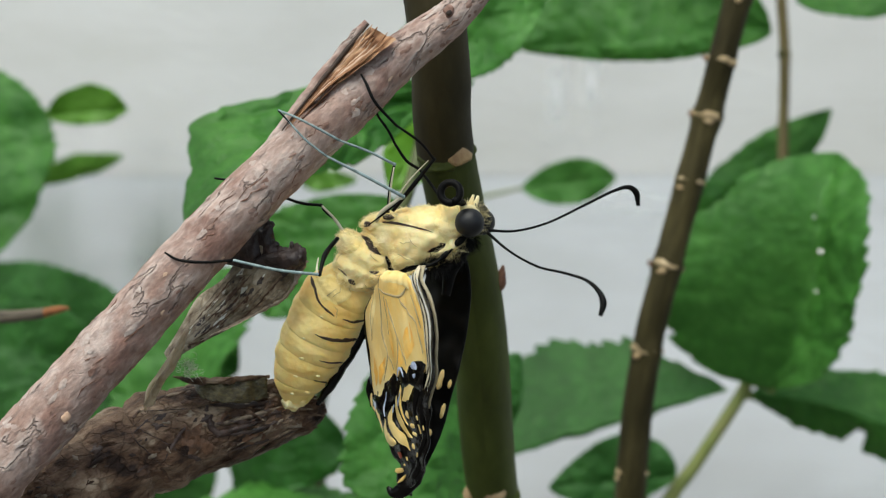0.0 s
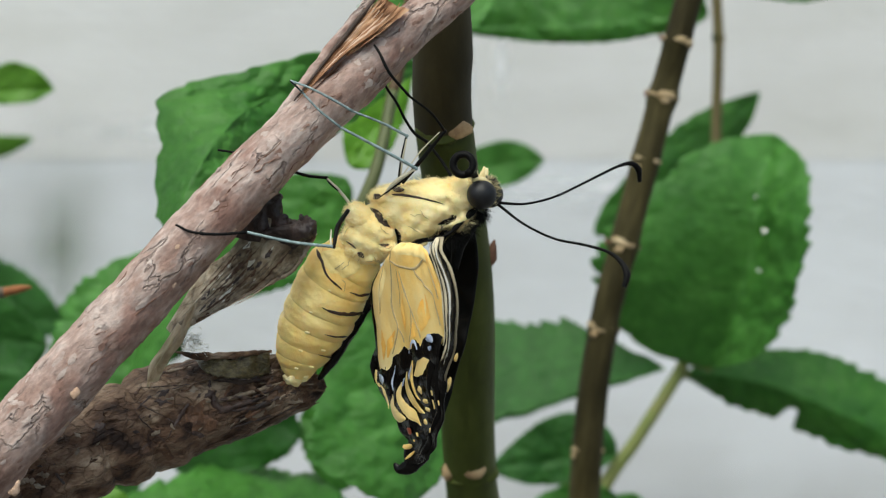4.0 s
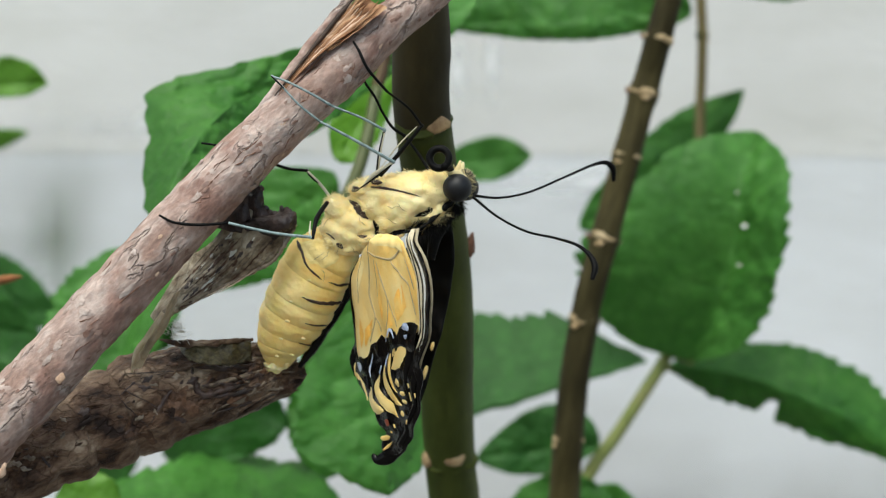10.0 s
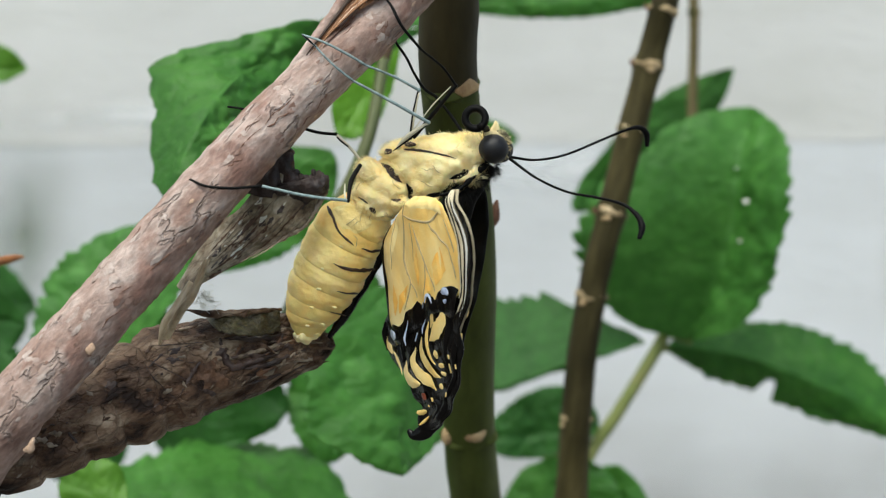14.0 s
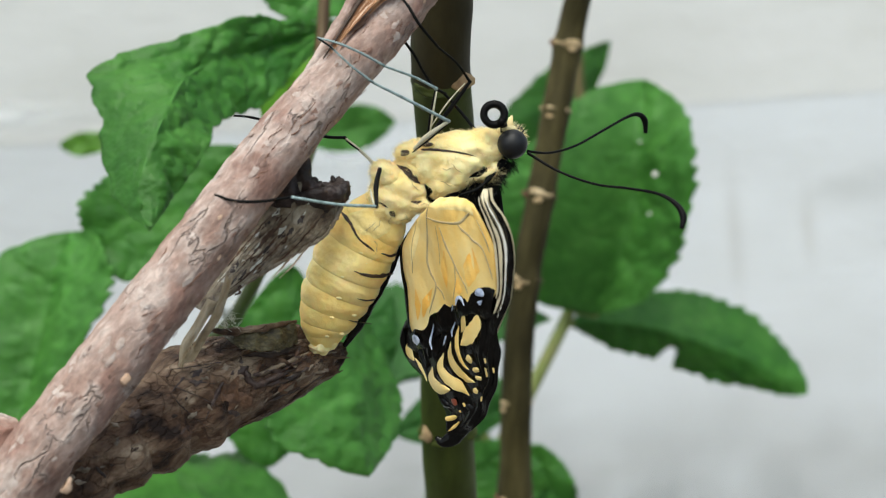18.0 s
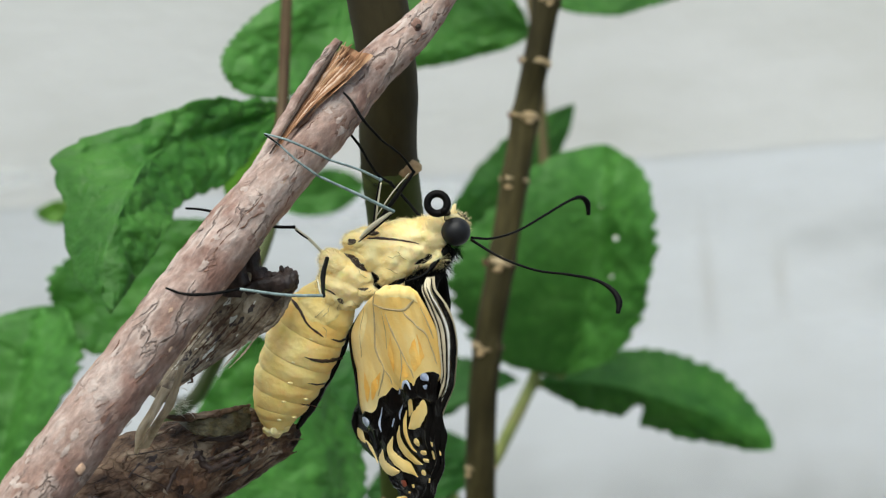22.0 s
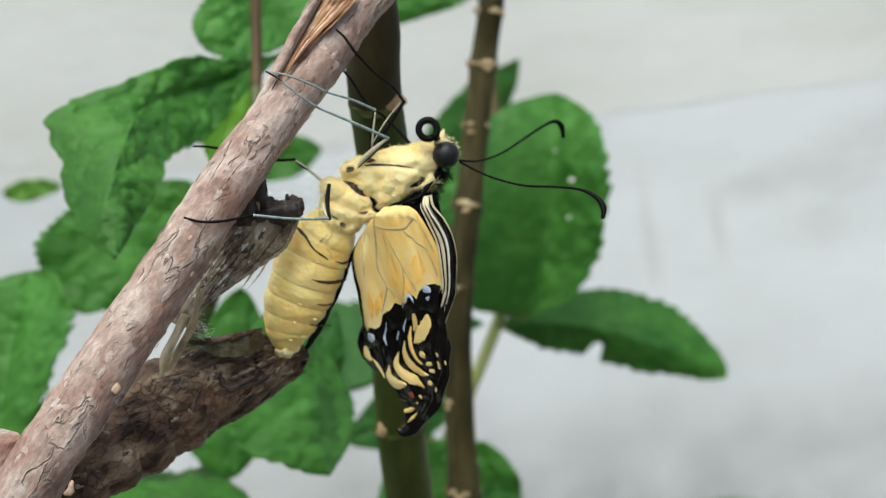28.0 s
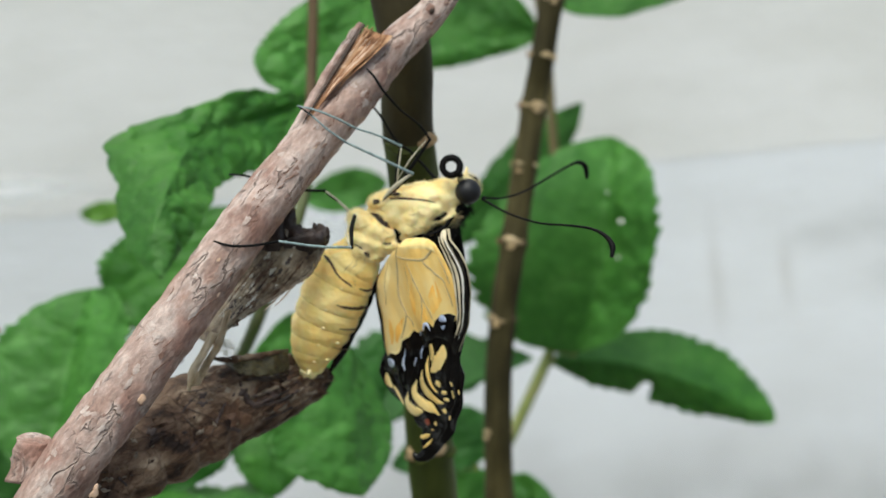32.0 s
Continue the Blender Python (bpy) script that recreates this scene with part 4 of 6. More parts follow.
for k in range(15):
    s = (k + 0.5) / 15
    first, last = int(rnd.uniform(0, 14)), int(rnd.uniform(33, 41))
    tip_at = min(40, last)
    pts = [EDGE_L[i].lerp(EDGE_R[i], s) + Vector((0, 0.5 * math.sin(math.pi * s) + rnd.uniform(-0.12, 0.1), 0)) for i in range(first, last, 4)] + [EDGE_L[tip_at].lerp(EDGE_R[tip_at], s) + Vector((rnd.uniform(-0.1, 0.1), 0, rnd.uniform(-0.1, 0.2)))]
    w = rnd.uniform(0.1, 0.24)
    part("torn_wood", tube(pts, [0.03, w * 0.7, w * 0.8, w, w, 0.04], n=44, seg=7, rough=0.6, freq=1.6), WOOD if k % 3 else PALE, twig, "torn fibre of reddish inner wood")
# a thin dark rod draws the shade in the gap beside the wood
part("crevice_shade", tube([p + Vector((-0.05, -0.1, 0.0)) for p in EDGE_L[::8]], [0.06, 0.2, 0.24, 0.12], n=60, seg=8, rough=0.3, freq=1.5), CREASE, twig, "shade drawn dark in the gap between bark and wood")
twig_line = spline(TWIG, 600)


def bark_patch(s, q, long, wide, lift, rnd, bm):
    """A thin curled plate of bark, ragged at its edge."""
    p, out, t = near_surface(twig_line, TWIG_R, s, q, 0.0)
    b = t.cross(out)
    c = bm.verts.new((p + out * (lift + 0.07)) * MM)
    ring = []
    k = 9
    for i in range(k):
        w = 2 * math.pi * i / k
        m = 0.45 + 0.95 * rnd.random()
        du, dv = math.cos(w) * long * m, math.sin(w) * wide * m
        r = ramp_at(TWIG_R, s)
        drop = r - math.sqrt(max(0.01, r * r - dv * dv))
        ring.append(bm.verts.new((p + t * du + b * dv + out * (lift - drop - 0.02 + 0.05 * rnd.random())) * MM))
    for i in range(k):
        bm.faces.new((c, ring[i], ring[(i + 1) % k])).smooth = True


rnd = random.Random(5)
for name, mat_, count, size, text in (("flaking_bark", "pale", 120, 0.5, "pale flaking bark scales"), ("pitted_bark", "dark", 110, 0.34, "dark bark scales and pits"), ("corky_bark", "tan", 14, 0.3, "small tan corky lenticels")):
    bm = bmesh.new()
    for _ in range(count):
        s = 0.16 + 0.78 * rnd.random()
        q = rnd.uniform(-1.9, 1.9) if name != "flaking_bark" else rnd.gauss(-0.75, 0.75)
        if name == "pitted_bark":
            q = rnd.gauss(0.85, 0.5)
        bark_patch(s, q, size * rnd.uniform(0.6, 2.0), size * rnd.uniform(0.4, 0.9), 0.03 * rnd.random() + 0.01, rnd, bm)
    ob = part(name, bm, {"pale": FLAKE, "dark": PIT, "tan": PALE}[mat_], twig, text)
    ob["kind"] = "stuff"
for p, r in (((-36.5, -6.2, -12.4), (0.4, 0.2, 0.5)), ((-42.1, -5.4, -21.2), (0.4, 0.25, 0.85))):
    part("bark_scar", ball(p, r, turn=Matrix.Rotation(0.5, 3, "Y"), seg=16, rough=0.7, freq=1.6), PALE, twig, "pale bare patch in the bark")
for k in range(38):
    s, q = rnd.uniform(0.2, 0.82), rnd.gauss(-0.3, 0.8)
    pts, run = [], rnd.uniform(0.012, 0.06)
    for i in range(9):
        q += rnd.uniform(-0.1, 0.1)
        pts.append(near_surface(twig_line, TWIG_R, s + run * i / 8, q, -0.02)[0])
    part("bark_crack", tube(pts, [0.01, 0.05, 0.03, 0.055, 0.01], n=40, seg=5, rough=1.3, freq=2.6), REDBUD, twig, "fine brown crack in the bark")
knot = part("twig_knot", ball((-1.5, 0.8, 26.1), (0.55, 0.28, 0.6), seg=18, rough=0.6, freq=1.8), PIT, twig, "small dark bud knot")
part("knot_heart", ball((-1.4, 0.4, 26), (0.3, 0.2, 0.25), seg=12, rough=0.5, freq=2.5), CREASE, knot)

# ---- the empty pupa ----
pupa = thing("empty_pupa", (-31.5, 8, -16.3), "split brown empty chrysalis shell on the twig", "chrysalis")
SHELL_AXIS = [(-50.3, 0, -26.7), (-44.4, 2.5, -23.2), (-38.3, 5, -19.1), (-31.5, 8, -15.9), (-25.1, 10.3, -14.2), (-19.8, 12.2, -13.2), (-17.0, 12.8, -13.1), (-15.1, 13, -12.5)]
SHELL_R = [1.0, 2.6, 4.4, 5.0, 4.5, 3.1, 2.0, 0.6]


def shell_rib(u, q):
    seam = (u / 0.078) % 1.0
    k = (0.32 * seam ** 2 - 0.3 * math.exp(-(min(seam, 1 - seam) / 0.09) ** 2)) * max(0.0, min(1.0, (0.56 - u) * 9))
    k += 0.06 * math.sin(u * 75) + 0.12 * math.sin(q * 9 + 8 * u) + 0.22 * noise.noise(Vector((u * 14, math.cos(q) * 2.2, math.sin(q) * 2.2)))
    k -= 0.9 * math.exp(-((u - 0.66) * 9) ** 2) * max(0, math.cos(q - 1.75)) ** 3
    return k


part("lower_shell", tube(SHELL_AXIS, SHELL_R, n=150, seg=48, rough=0.10, freq=0.5, bump_fn=shell_rib), SHELL, pupa, "wrinkled dark brown lower shell")
rnd = random.Random(9)
shell_line = spline(SHELL_AXIS, 300)
for k in range(26):
    s, q = 0.2 + 0.72 * rnd.random(), rnd.uniform(-1.3, 1.3)
    p, out, t = near_surface(shell_line, SHELL_R, s, q, -0.05)
    b = t.cross(out)
    way = (t * rnd.uniform(0.6, 1.0) + b * rnd.uniform(-0.5, 0.5)).normalized()
    h = rnd.uniform(0.8, 2.2)
    part("shell_ridge", tube([p - way * h, p + b * rnd.uniform(-0.3, 0.3) + out * 0.1, p + way * h - out * 0.15], [0.06, rnd.uniform(0.16, 0.32), 0.05], n=10, seg=6, rough=0.4, freq=1.5), SHELL, pupa)


# pale rods paint lit crests along the shell, dark ones the shade between
for k in range(15):
    q0, s0 = -1.35 + 2.7 * k / 14, rnd.uniform(0.42, 0.6)
    pts = []
    for i in range(8):
        s = s0 + (rnd.uniform(0.86, 0.93) - s0) * i / 7
        pts.append(near_surface(shell_line, SHELL_R, s, q0 * (1 - 0.35 * i / 7) + 0.12 * math.sin(2.1 * k + 0.9 * i), -0.04)[0])
    w = rnd.uniform(0.14, 0.3)
    part("shell_ridge", tube(pts, [0.03, w, w * 1.1, w * 0.8, 0.05], n=50, seg=8, rough=0.6, freq=1.1), (SHELL, SHELLP, DARKSHELL)[(0, 0, 1, 2)[k % 4]], pupa)


def thick(ob, t):
    m = ob.modifiers.new("thickness", "SOLIDIFY")
    m.thickness, m.offset = t * MM, 0
    return ob


thick(part("upper_skin", sheet([(-20.9, 2, 4.4), (-23.5, 3, 0.8), (-26.6, 5, -1.2), (-28.1, 5, -3.7), (-29.3, 5, -5.7), (-30, 5, -6.8)],
    [(-15.5, 1.5, 2.3), (-17.2, 2, -0.8), (-19.7, 2.6, -2.3), (-23.7, 2.8, -4.4), (-27, 2.6, -6.3), (-28.2, 2.4, -7.8)], nu=60, nv=20, bulge=(0.2, -1.0, -0.2), ragged=0.4, wrinkle=0.3, freq=1.3), FLAP, pupa, "papery translucent upper skin"), 0.1)
thick(part("lower_skin", sheet([(-28.6, 3.3, -6.2), (-30.1, 3.3, -8.5), (-31.3, 3.4, -10.2), (-31.7, 3.9, -12.3)], [(-27.8, 2.2, -6.6), (-29.3, 2.2, -8.8), (-30.5, 2.4, -10.5), (-31.4, 3.4, -12.4)], nu=30, nv=10, bulge=(0, -0.3, 0), wrinkle=0.4, freq=0.9), SKIN, pupa, "papery translucent skin below the waist"), 0.05)
for k, off in enumerate((0.0, 0.3)):
    near = Vector((off, -0.25 * k, 0.4 * off))
    thick(part("silk_girdle", sheet([Vector(p) + near for p in ((-26.9, 0.6, -4.3), (-28.4, 0.4, -7.6), (-29.6, 0.6, -9.2), (-31.4, 2.2, -11.8))], [Vector(p) + near for p in ((-26.6, 0.5, -4.4), (-27.9, 0.4, -7.9), (-29.1, 0.6, -9.5), (-30.6, 2.2, -11.9))], nu=24, nv=5, bulge=(0, -0.15, 0), wrinkle=0.35, freq=1.3), SKIN, pupa, "pale tan strip of torn skin"), 0.04)
thick(part("head_flap", sheet([(-23.6, 2.4, 2.1), (-21.8, 2.0, 1.8), (-20.0, 1.8, 1.4), (-18.5, 1.6, 1.2), (-17.7, 1.5, 1.0), (-17.2, 1.4, 0.9), (-16.6, 1.2, 1.4), (-16.1, 1.1, 2.1)],
    [(-23.2, 2.6, 4.7), (-21.0, 2.4, 5.2), (-19.0, 1.6, 6.4), (-18.2, 1.2, 3.6), (-17.3, 1.0, 3.2), (-16.2, 0.8, 3.9), (-15.3, 0.6, 3.3), (-15.7, 0.8, 2.4)], nu=64, nv=20, bulge=(0, -0.7, 0), ragged=0.3, wrinkle=0.8, freq=0.9), DARKSHELL, pupa, "dark brown curled head flap"), 0.45)
part("head_horn", tube([(-16.4, 1.4, 1.6), (-15.7, 0.5, 2.7), (-15.6, 0.3, 3.5)], [0.5, 0.75, 0.3], n=16, seg=14, rough=0.55, freq=1.2, flat=0.6), DARKSHELL, pupa)
part("head_horn", tube([(-20.2, 2.2, 3.6), (-19.3, 1.4, 5.0), (-19.0, 1.3, 6.3)], [0.6, 0.5, 0.15], n=16, seg=14, rough=0.5, freq=1.2, flat=0.6), DARKSHELL, pupa)
for k in range(9):
    u = k / 8
    p = spline([(-21.0, 2.2, 5.1), (-19.0, 1.5, 6.2), (-18.2, 1.2, 3.7), (-17.3, 1.0, 3.3), (-16.2, 0.7, 3.8), (-15.5, 0.6, 3.0)], 40)[int(u * 40)]
    part("flap_knob", ball(p, (rnd.uniform(0.25, 0.5), 0.3, rnd.uniform(0.25, 0.5)), seg=12, rough=0.7, freq=1.7), DARKSHELL, pupa)
part("flap_edge", tube([(-20, 1.2, 2.1), (-18.2, 0.6, 2.6), (-16.3, 0.4, 2.4), (-15.3, 0.8, 2.8)], [0.5, 0.75, 0.8, 0.45], n=20, seg=12, rough=0.5, freq=1.2), DARKSHELL, pupa)
part("skin_edge", tube([(-15.3, 1.6, 2.4), (-17.2, 2.1, -0.9), (-19.7, 2.6, -2.4), (-23.7, 2.8, -4.4), (-27, 2.6, -6.3)], [0.28, 0.2, 0.18, 0.18, 0.1], n=60, seg=8, rough=0.9, freq=2.6), SHELLP, pupa, "dotted pale edge of the skin")
part("shell_rim", tube([(-29.1, 5, -9.1), (-26.7, 4.8, -9.5), (-23.4, 5.4, -9.4), (-20.2, 8.6, -9.2)], [0.1, 0.35, 0.35, 0.2], n=40, seg=10, rough=0.6, freq=1.1), SHELL, pupa, "ragged rim of the open shell")
part("shell_tip", tube([(-20.3, 10.2, -9.8), (-20.0, 10.6, -11), (-18.6, 11.6, -12.4), (-15.2, 12.6, -12.3)], [0.7, 0.9, 1.0, 0.25], n=30, seg=14, rough=0.4, freq=1.0), SHELL, pupa)
thick(part("inner_skin", sheet([(-27.3, 6.2, -9.9), (-25.6, 5.8, -9.4), (-23.1, 6.4, -9.2), (-20.3, 8.4, -9.3)], [(-26, 4, -11.1), (-24.5, 4.2, -11.5), (-22.1, 6.2, -11.7), (-20.2, 8.4, -11.3)], nu=30, nv=12, bulge=(0, -0.5, 0), ragged=0.3, wrinkle=0.4, freq=0.8), MEMBRANE, pupa, "olive inner skin in the open shell"), 0.12)


def on_rod(p, rod, radii, lift=0.02):
    """Moves a place along y until it lies on a rod's near side."""
    p, n = Vector(p), len(rod) - 1
    best = min(range(n + 1), key=lambda i: (rod[i].x - p.x) ** 2 + (rod[i].z - p.z) ** 2)
    y = rod[best].y - 7
    while y < rod[best].y:
        if min((rod[i] - Vector((p.x, y, p.z))).length - ramp_at(radii, i / n) for i in range(max(0, best - 30), min(n + 1, best + 31), 3)) < lift:
            break
        y += 0.08
    return Vector((p.x, y, p.z))


# dark rods on the surface draw the shade that lies in the clefts
for pts, r in ((((-26, 4, -11.7), (-25.6, 4, -13.2), (-24.7, 4, -14.7), (-22.7, 4, -14.2), (-20.5, 4, -13.6)), 0.42), (((-29.6, 4, -17.3), (-28.3, 4, -14.9), (-26.6, 4, -12.8)), 0.22), (((-24.9, 4, -14.9), (-21.7, 4, -14.6), (-17.5, 4, -13.2)), 0.26),
               (((-26.1, 4, -11.9), (-22.5, 4, -12.1), (-19.2, 4, -11.6)), 0.3), (((-35.2, 4, -14.1), (-33.7, 4, -16.3), (-32.2, 4, -19.7)), 0.16), (((-32.6, 4, -14.6), (-30.7, 4, -13), (-27.9, 4, -12.4)), 0.14), (((-32.1, 4, -15.5), (-30, 4, -14.1), (-27.5, 4, -13.3)), 0.12), (((-37.4, 4, -18.6), (-36.2, 4, -20.2), (-35.7, 4, -21.9)), 0.15), (((-40.2, 4, -19.7), (-39, 4, -21.4), (-38.6, 4, -22.5)), 0.15)):
    part("cleft_shade", tube([on_rod(p, shell_line, SHELL_R, 0.02) for p in pts], [r * 0.2, r, r * 0.8, r * 0.2], n=30, seg=8, rough=0.9, freq=1.6), DARKSHELL, pupa, "shade drawn dark in a cleft of the shell")
skin_tree = tree_of([ob for ob in pupa.children if ob.name.startswith("upper_skin")])
for k in range(13):
    u, bow = k / 12, rnd.uniform(-0.3, 0.3)
    a, b = Vector((-20.6 + 4.8 * u, 0, 3.2 - 1.6 * u)), Vector((-29.0 + 1.6 * u, 0, -6.0 - 1.0 * u))
    first, last = rnd.uniform(0.0, 0.35), rnd.uniform(0.6, 0.97)
    pts = [a.lerp(b, first + (last - first) * q) + Vector((-1.0 + bow, 0, 0.9 + bow)) * math.sin(math.pi * (first + (last - first) * q)) * (0.2 - u) for q in (0, 0.25, 0.5, 0.75, 1)]
    decal("skin_fold", [(p.x, p.z) for p in pts], (0.03, 0.09, 0.06, 0.08, 0.02), skin_tree, (SHELLP, OCHRE, SHELLP)[k % 3], pupa, lift=0.08, n=40, across=3, ragged=0.9, dome=0.04)
for k in range(46):
    q, u = rnd.uniform(0.05, 0.9), rnd.uniform(0.1, 0.95)
    p = Vector((-20.6 + 4.8 * u, 0, 3.2 - 1.6 * u)).lerp(Vector((-29.0 + 1.6 * u, 0, -6.0 - 1.0 * u)), q)
    h = rnd.uniform(0.12, 0.45)
    decal("skin_spot", [(p.x - h, p.z - h), (p.x, p.z), (p.x + h * 0.8, p.z + h)], (h * 0.3, h * rnd.uniform(0.3, 0.8), h * 0.2), skin_tree, (DARKSHELL, SILK, OCHRE)[k % 3], pupa, lift=0.07, n=8, across=4, ragged=0.9, dome=0.02, freq=3.0)
shell_tree = tree_of([ob for ob in pupa.children if ob.name.split(".")[0] in ("lower_shell", "shell_ridge", "shell_tip")])
for pts, w in (([(-28.2, -14.4), (-26.6, -15.4), (-25.2, -16.6)], (0.5, 1.2, 0.6)), ([(-31.8, -18.0), (-30.4, -18.8), (-29.2, -19.4)], (0.3, 0.7, 0.4)), ([(-22.5, -15.6), (-20.6, -14.9)], (0.4, 0.5))):
    decal("shell_patch", pts, w, shell_tree, OCHRE, pupa, "ochre brown patch of the shell", lift=0.03, n=40, across=14, ragged=0.8, freq=1.3)
for k in range(5):
    a = -0.85 + 0.3 * k
    pts = [(-34.4 + r * math.cos(a) + 0.25 * math.sin(3 * k + r), -12.6 + r * math.sin(a)) for r in (1.6 + 0.4 * (k % 3), 3.6, 5.6, 7.8 + (k % 2))]
    decal("shell_line", pts, (0.01, 0.045, 0.04, 0.01), shell_tree, DARKSHELL, pupa, lift=0.04, n=40, across=3, ragged=0.9)
for k in range(150):
    i = rnd.randrange(40, 262)
    c, r = shell_line[i], ramp_at(SHELL_R, i / 300)
    x, z, size = c.x + rnd.uniform(-0.3, 0.3), c.z + rnd.uniform(-0.62, 0.72) * r, rnd.uniform(0.2, 0.7)
    a = rnd.gauss(0.38, 0.5)
    decal("shell_scale", [(x - size * math.cos(a), z - size * math.sin(a)), (x, z), (x + size * math.cos(a), z + size * math.sin(a))], (size * 0.2, size * rnd.uniform(0.25, 0.6), size * 0.2), shell_tree, (SHELLP, DARKSHELL, OCHRE, SHELL, SHELL)[k % 5], pupa, lift=0.02, n=9, across=4, ragged=0.9, dome=0.1, freq=3.0)
for k in range(70):
    a = Vector((-27.0, 3.0, -8.2)) + Vector((rnd.gauss(0, 0.55), rnd.gauss(0, 0.4), rnd.gauss(0, 0.45)))
    b = a + Vector((rnd.gauss(0.1, 0.4), rnd.gauss(0, 0.3), rnd.gauss(0.1, 0.35)))
    part("silk_thread", tube([a, a.lerp(b, 0.5) + Vector((rnd.uniform(-0.4, 0.4), 0, rnd.uniform(-0.2, 0.4))), b], [0.015, 0.028, 0.012], n=6, seg=4), SILK, pupa)



# ---- the butterfly ----
bug = thing("butterfly", (-5.8, 4, 3.3), "freshly hatched yellow and black butterfly with crumpled wings", "butterfly")


def turned(way, up=(0, -1, 0)):
    """A turn whose x axis lies along way and whose y axis faces up."""
    x = Vector(way).normalized()
    y = (Vector(up) - x * Vector(up).dot(x)).normalized()
    return Matrix((x, y, x.cross(y))).transposed()


# body
# seams between the plates: places in x and z, depth and width (mm)
SEAMS = [([(-10.3, 5.1), (-9.45, 4.29), (-8.75, 3.47), (-8.12, 2.94), (-7.66, 2.82), (-7.35, 2.19), (-7.23, 1.54), (-6.81, 1.24)], 0.75, 0.42), ([(-7.23, 1.38), (-6.42, 1.12), (-5.6, 1.59), (-4.55, 1.82), (-3.5, 2.01), (-2.45, 2.55)], 0.6, 0.4), ([(-7.94, 6.11), (-6.54, 5.97), (-5.14, 5.69), (-3.74, 5.34), (-2.9, 5.09), (-2.0, 4.3)], 0.3, 0.4),
         ([(-3.9, 3.1), (-2.76, 3.45), (-1.82, 4.02)], 0.4, 0.3), ([(-12.6, 4.6), (-11.6, 3.2), (-10.9, 2.0), (-10.4, 0.4)], 0.3, 0.5), ([(-9.6, 1.5), (-8.68, 1.21), (-8.0, 1.4)], 0.3, 0.3), ([(-12.37, 1.63), (-11.39, 0.91), (-10.68, 0.04)], 0.35, 0.35), ([(-5.9, 4.6), (-5.4, 3.4), (-5.8, 2.3)], 0.2, 0.6), ([(-4.2, 4.4), (-3.4, 3.6), (-3.3, 2.8)], 0.15, 0.5)]
SEAMS = [(spline([(x, 0, z) for x, z in pts], 24), deep, wide) for pts, deep, wide in SEAMS]


def creased(bm):
    """Presses the seams into a plate and roughens it like matted fur."""
    for v in bm.verts:
        p = v.co / MM
        flat = Vector((p.x, 0, p.z))
        push = sum(deep * math.exp(-(min((flat - q).length_squared for q in ln) / wide ** 2)) for ln, deep, wide in SEAMS)
        tuft = 0.22 * noise.noise(Vector((p.x * 0.9, p.y * 0.9, p.z * 1.3))) + 0.09 * noise.noise(Vector((p.x * 2.2 + p.z, p.y * 2, p.z * 3.4))) + 0.05 * noise.noise(p * 5.5)
        v.co += Vector((0, push, 0)) * MM + v.normal * tuft * MM
    return bm


part("thorax", creased(tube([(-8.8, 4.6, 4.3), (-7.9, 4.4, 4.6), (-6, 4.2, 4.5), (-3.7, 4, 4.8), (-1.7, 3.8, 5.3), (-0.3, 3.6, 5.6)], [1.5, 2.55, 3.0, 3.0, 2.6, 1.7], n=80, seg=80, rough=0.08, freq=0.42, flat=1.05)), PLATE, bug, "furry pale yellow thorax")
part("rear_thorax", creased(tube([(-7.4, 4.8, 4.1), (-8.2, 4.4, 3.5), (-9.7, 4.3, 2.5), (-10.8, 4.6, 1.5), (-11.5, 5.2, 0.9)], [1.6, 2.45, 2.6, 2.55, 1.9], n=70, seg=70, rough=0.07, freq=0.5)), PLATE, bug, "furry pale yellow rear thorax")
for p, way, r in (((-10.9, 3.3, 3.9), (1, 0, -0.6), (1.9, 1.3, 1.3)), ((-9.3, 3.0, 2.3), (1, 0, -0.75), (2.4, 0.8, 1.2)), ((-7.9, 3.5, 6.1), (1, 0, 0.12), (2.3, 1.9, 1.0)), ((-6, 2.6, 2.9), (0.6, 0, -1), (2.1, 1.25, 1.6)), ((-4.9, 3.2, 3.0), (1, 0, 0.2), (2.6, 1.5, 1.3)), ((-10.9, 3.4, 1.1), (0.7, 0, -1), (1.5, 1.2, 1.3)), ((-8.3, 2.7, 1.1), (1, 0, -0.2), (1.3, 0.8, 0.8))):
    part("side_plate", creased(ball(p, r, turn=turned(way), seg=52, rough=0.12, freq=0.6)), PLATE, bug, "pale yellow body plate")
part("collar", creased(ball((-1.7, 3.2, 5.8), (2.2, 2.3, 1.9), turn=turned((1, 0, 0.4)), seg=52, rough=0.14, freq=0.8)), PLATE, bug, "yellow furred collar")
part("shoulder", creased(ball((-1.7, 3, 3.8), (1.9, 1.6, 1.0), turn=turned((1, -0.2, 0.9)), seg=44, rough=0.15, freq=0.8)), PLATE, bug)
head = part("head", ball((0.6, 2.6, 6.5), (1.5, 1.6, 1.4), turn=turned((1, 0, 0.1)), seg=26, rough=0.12, freq=0.9), CREAM, bug, "cream and black furred head")
part("nape", ball((1.2, 2.9, 6.5), (1.25, 1.55, 1.4), seg=20, rough=0.15), MATTE, head, "black back of the head")
part("eye", ball((0.6, 0.9, 6), (1.42, 1.3, 1.4), seg=36), EYE, head, "round matt black compound eye")
part("eye", ball((1.5, 4.9, 6.2), (1.3, 1.2, 1.3), seg=24), EYE, head)
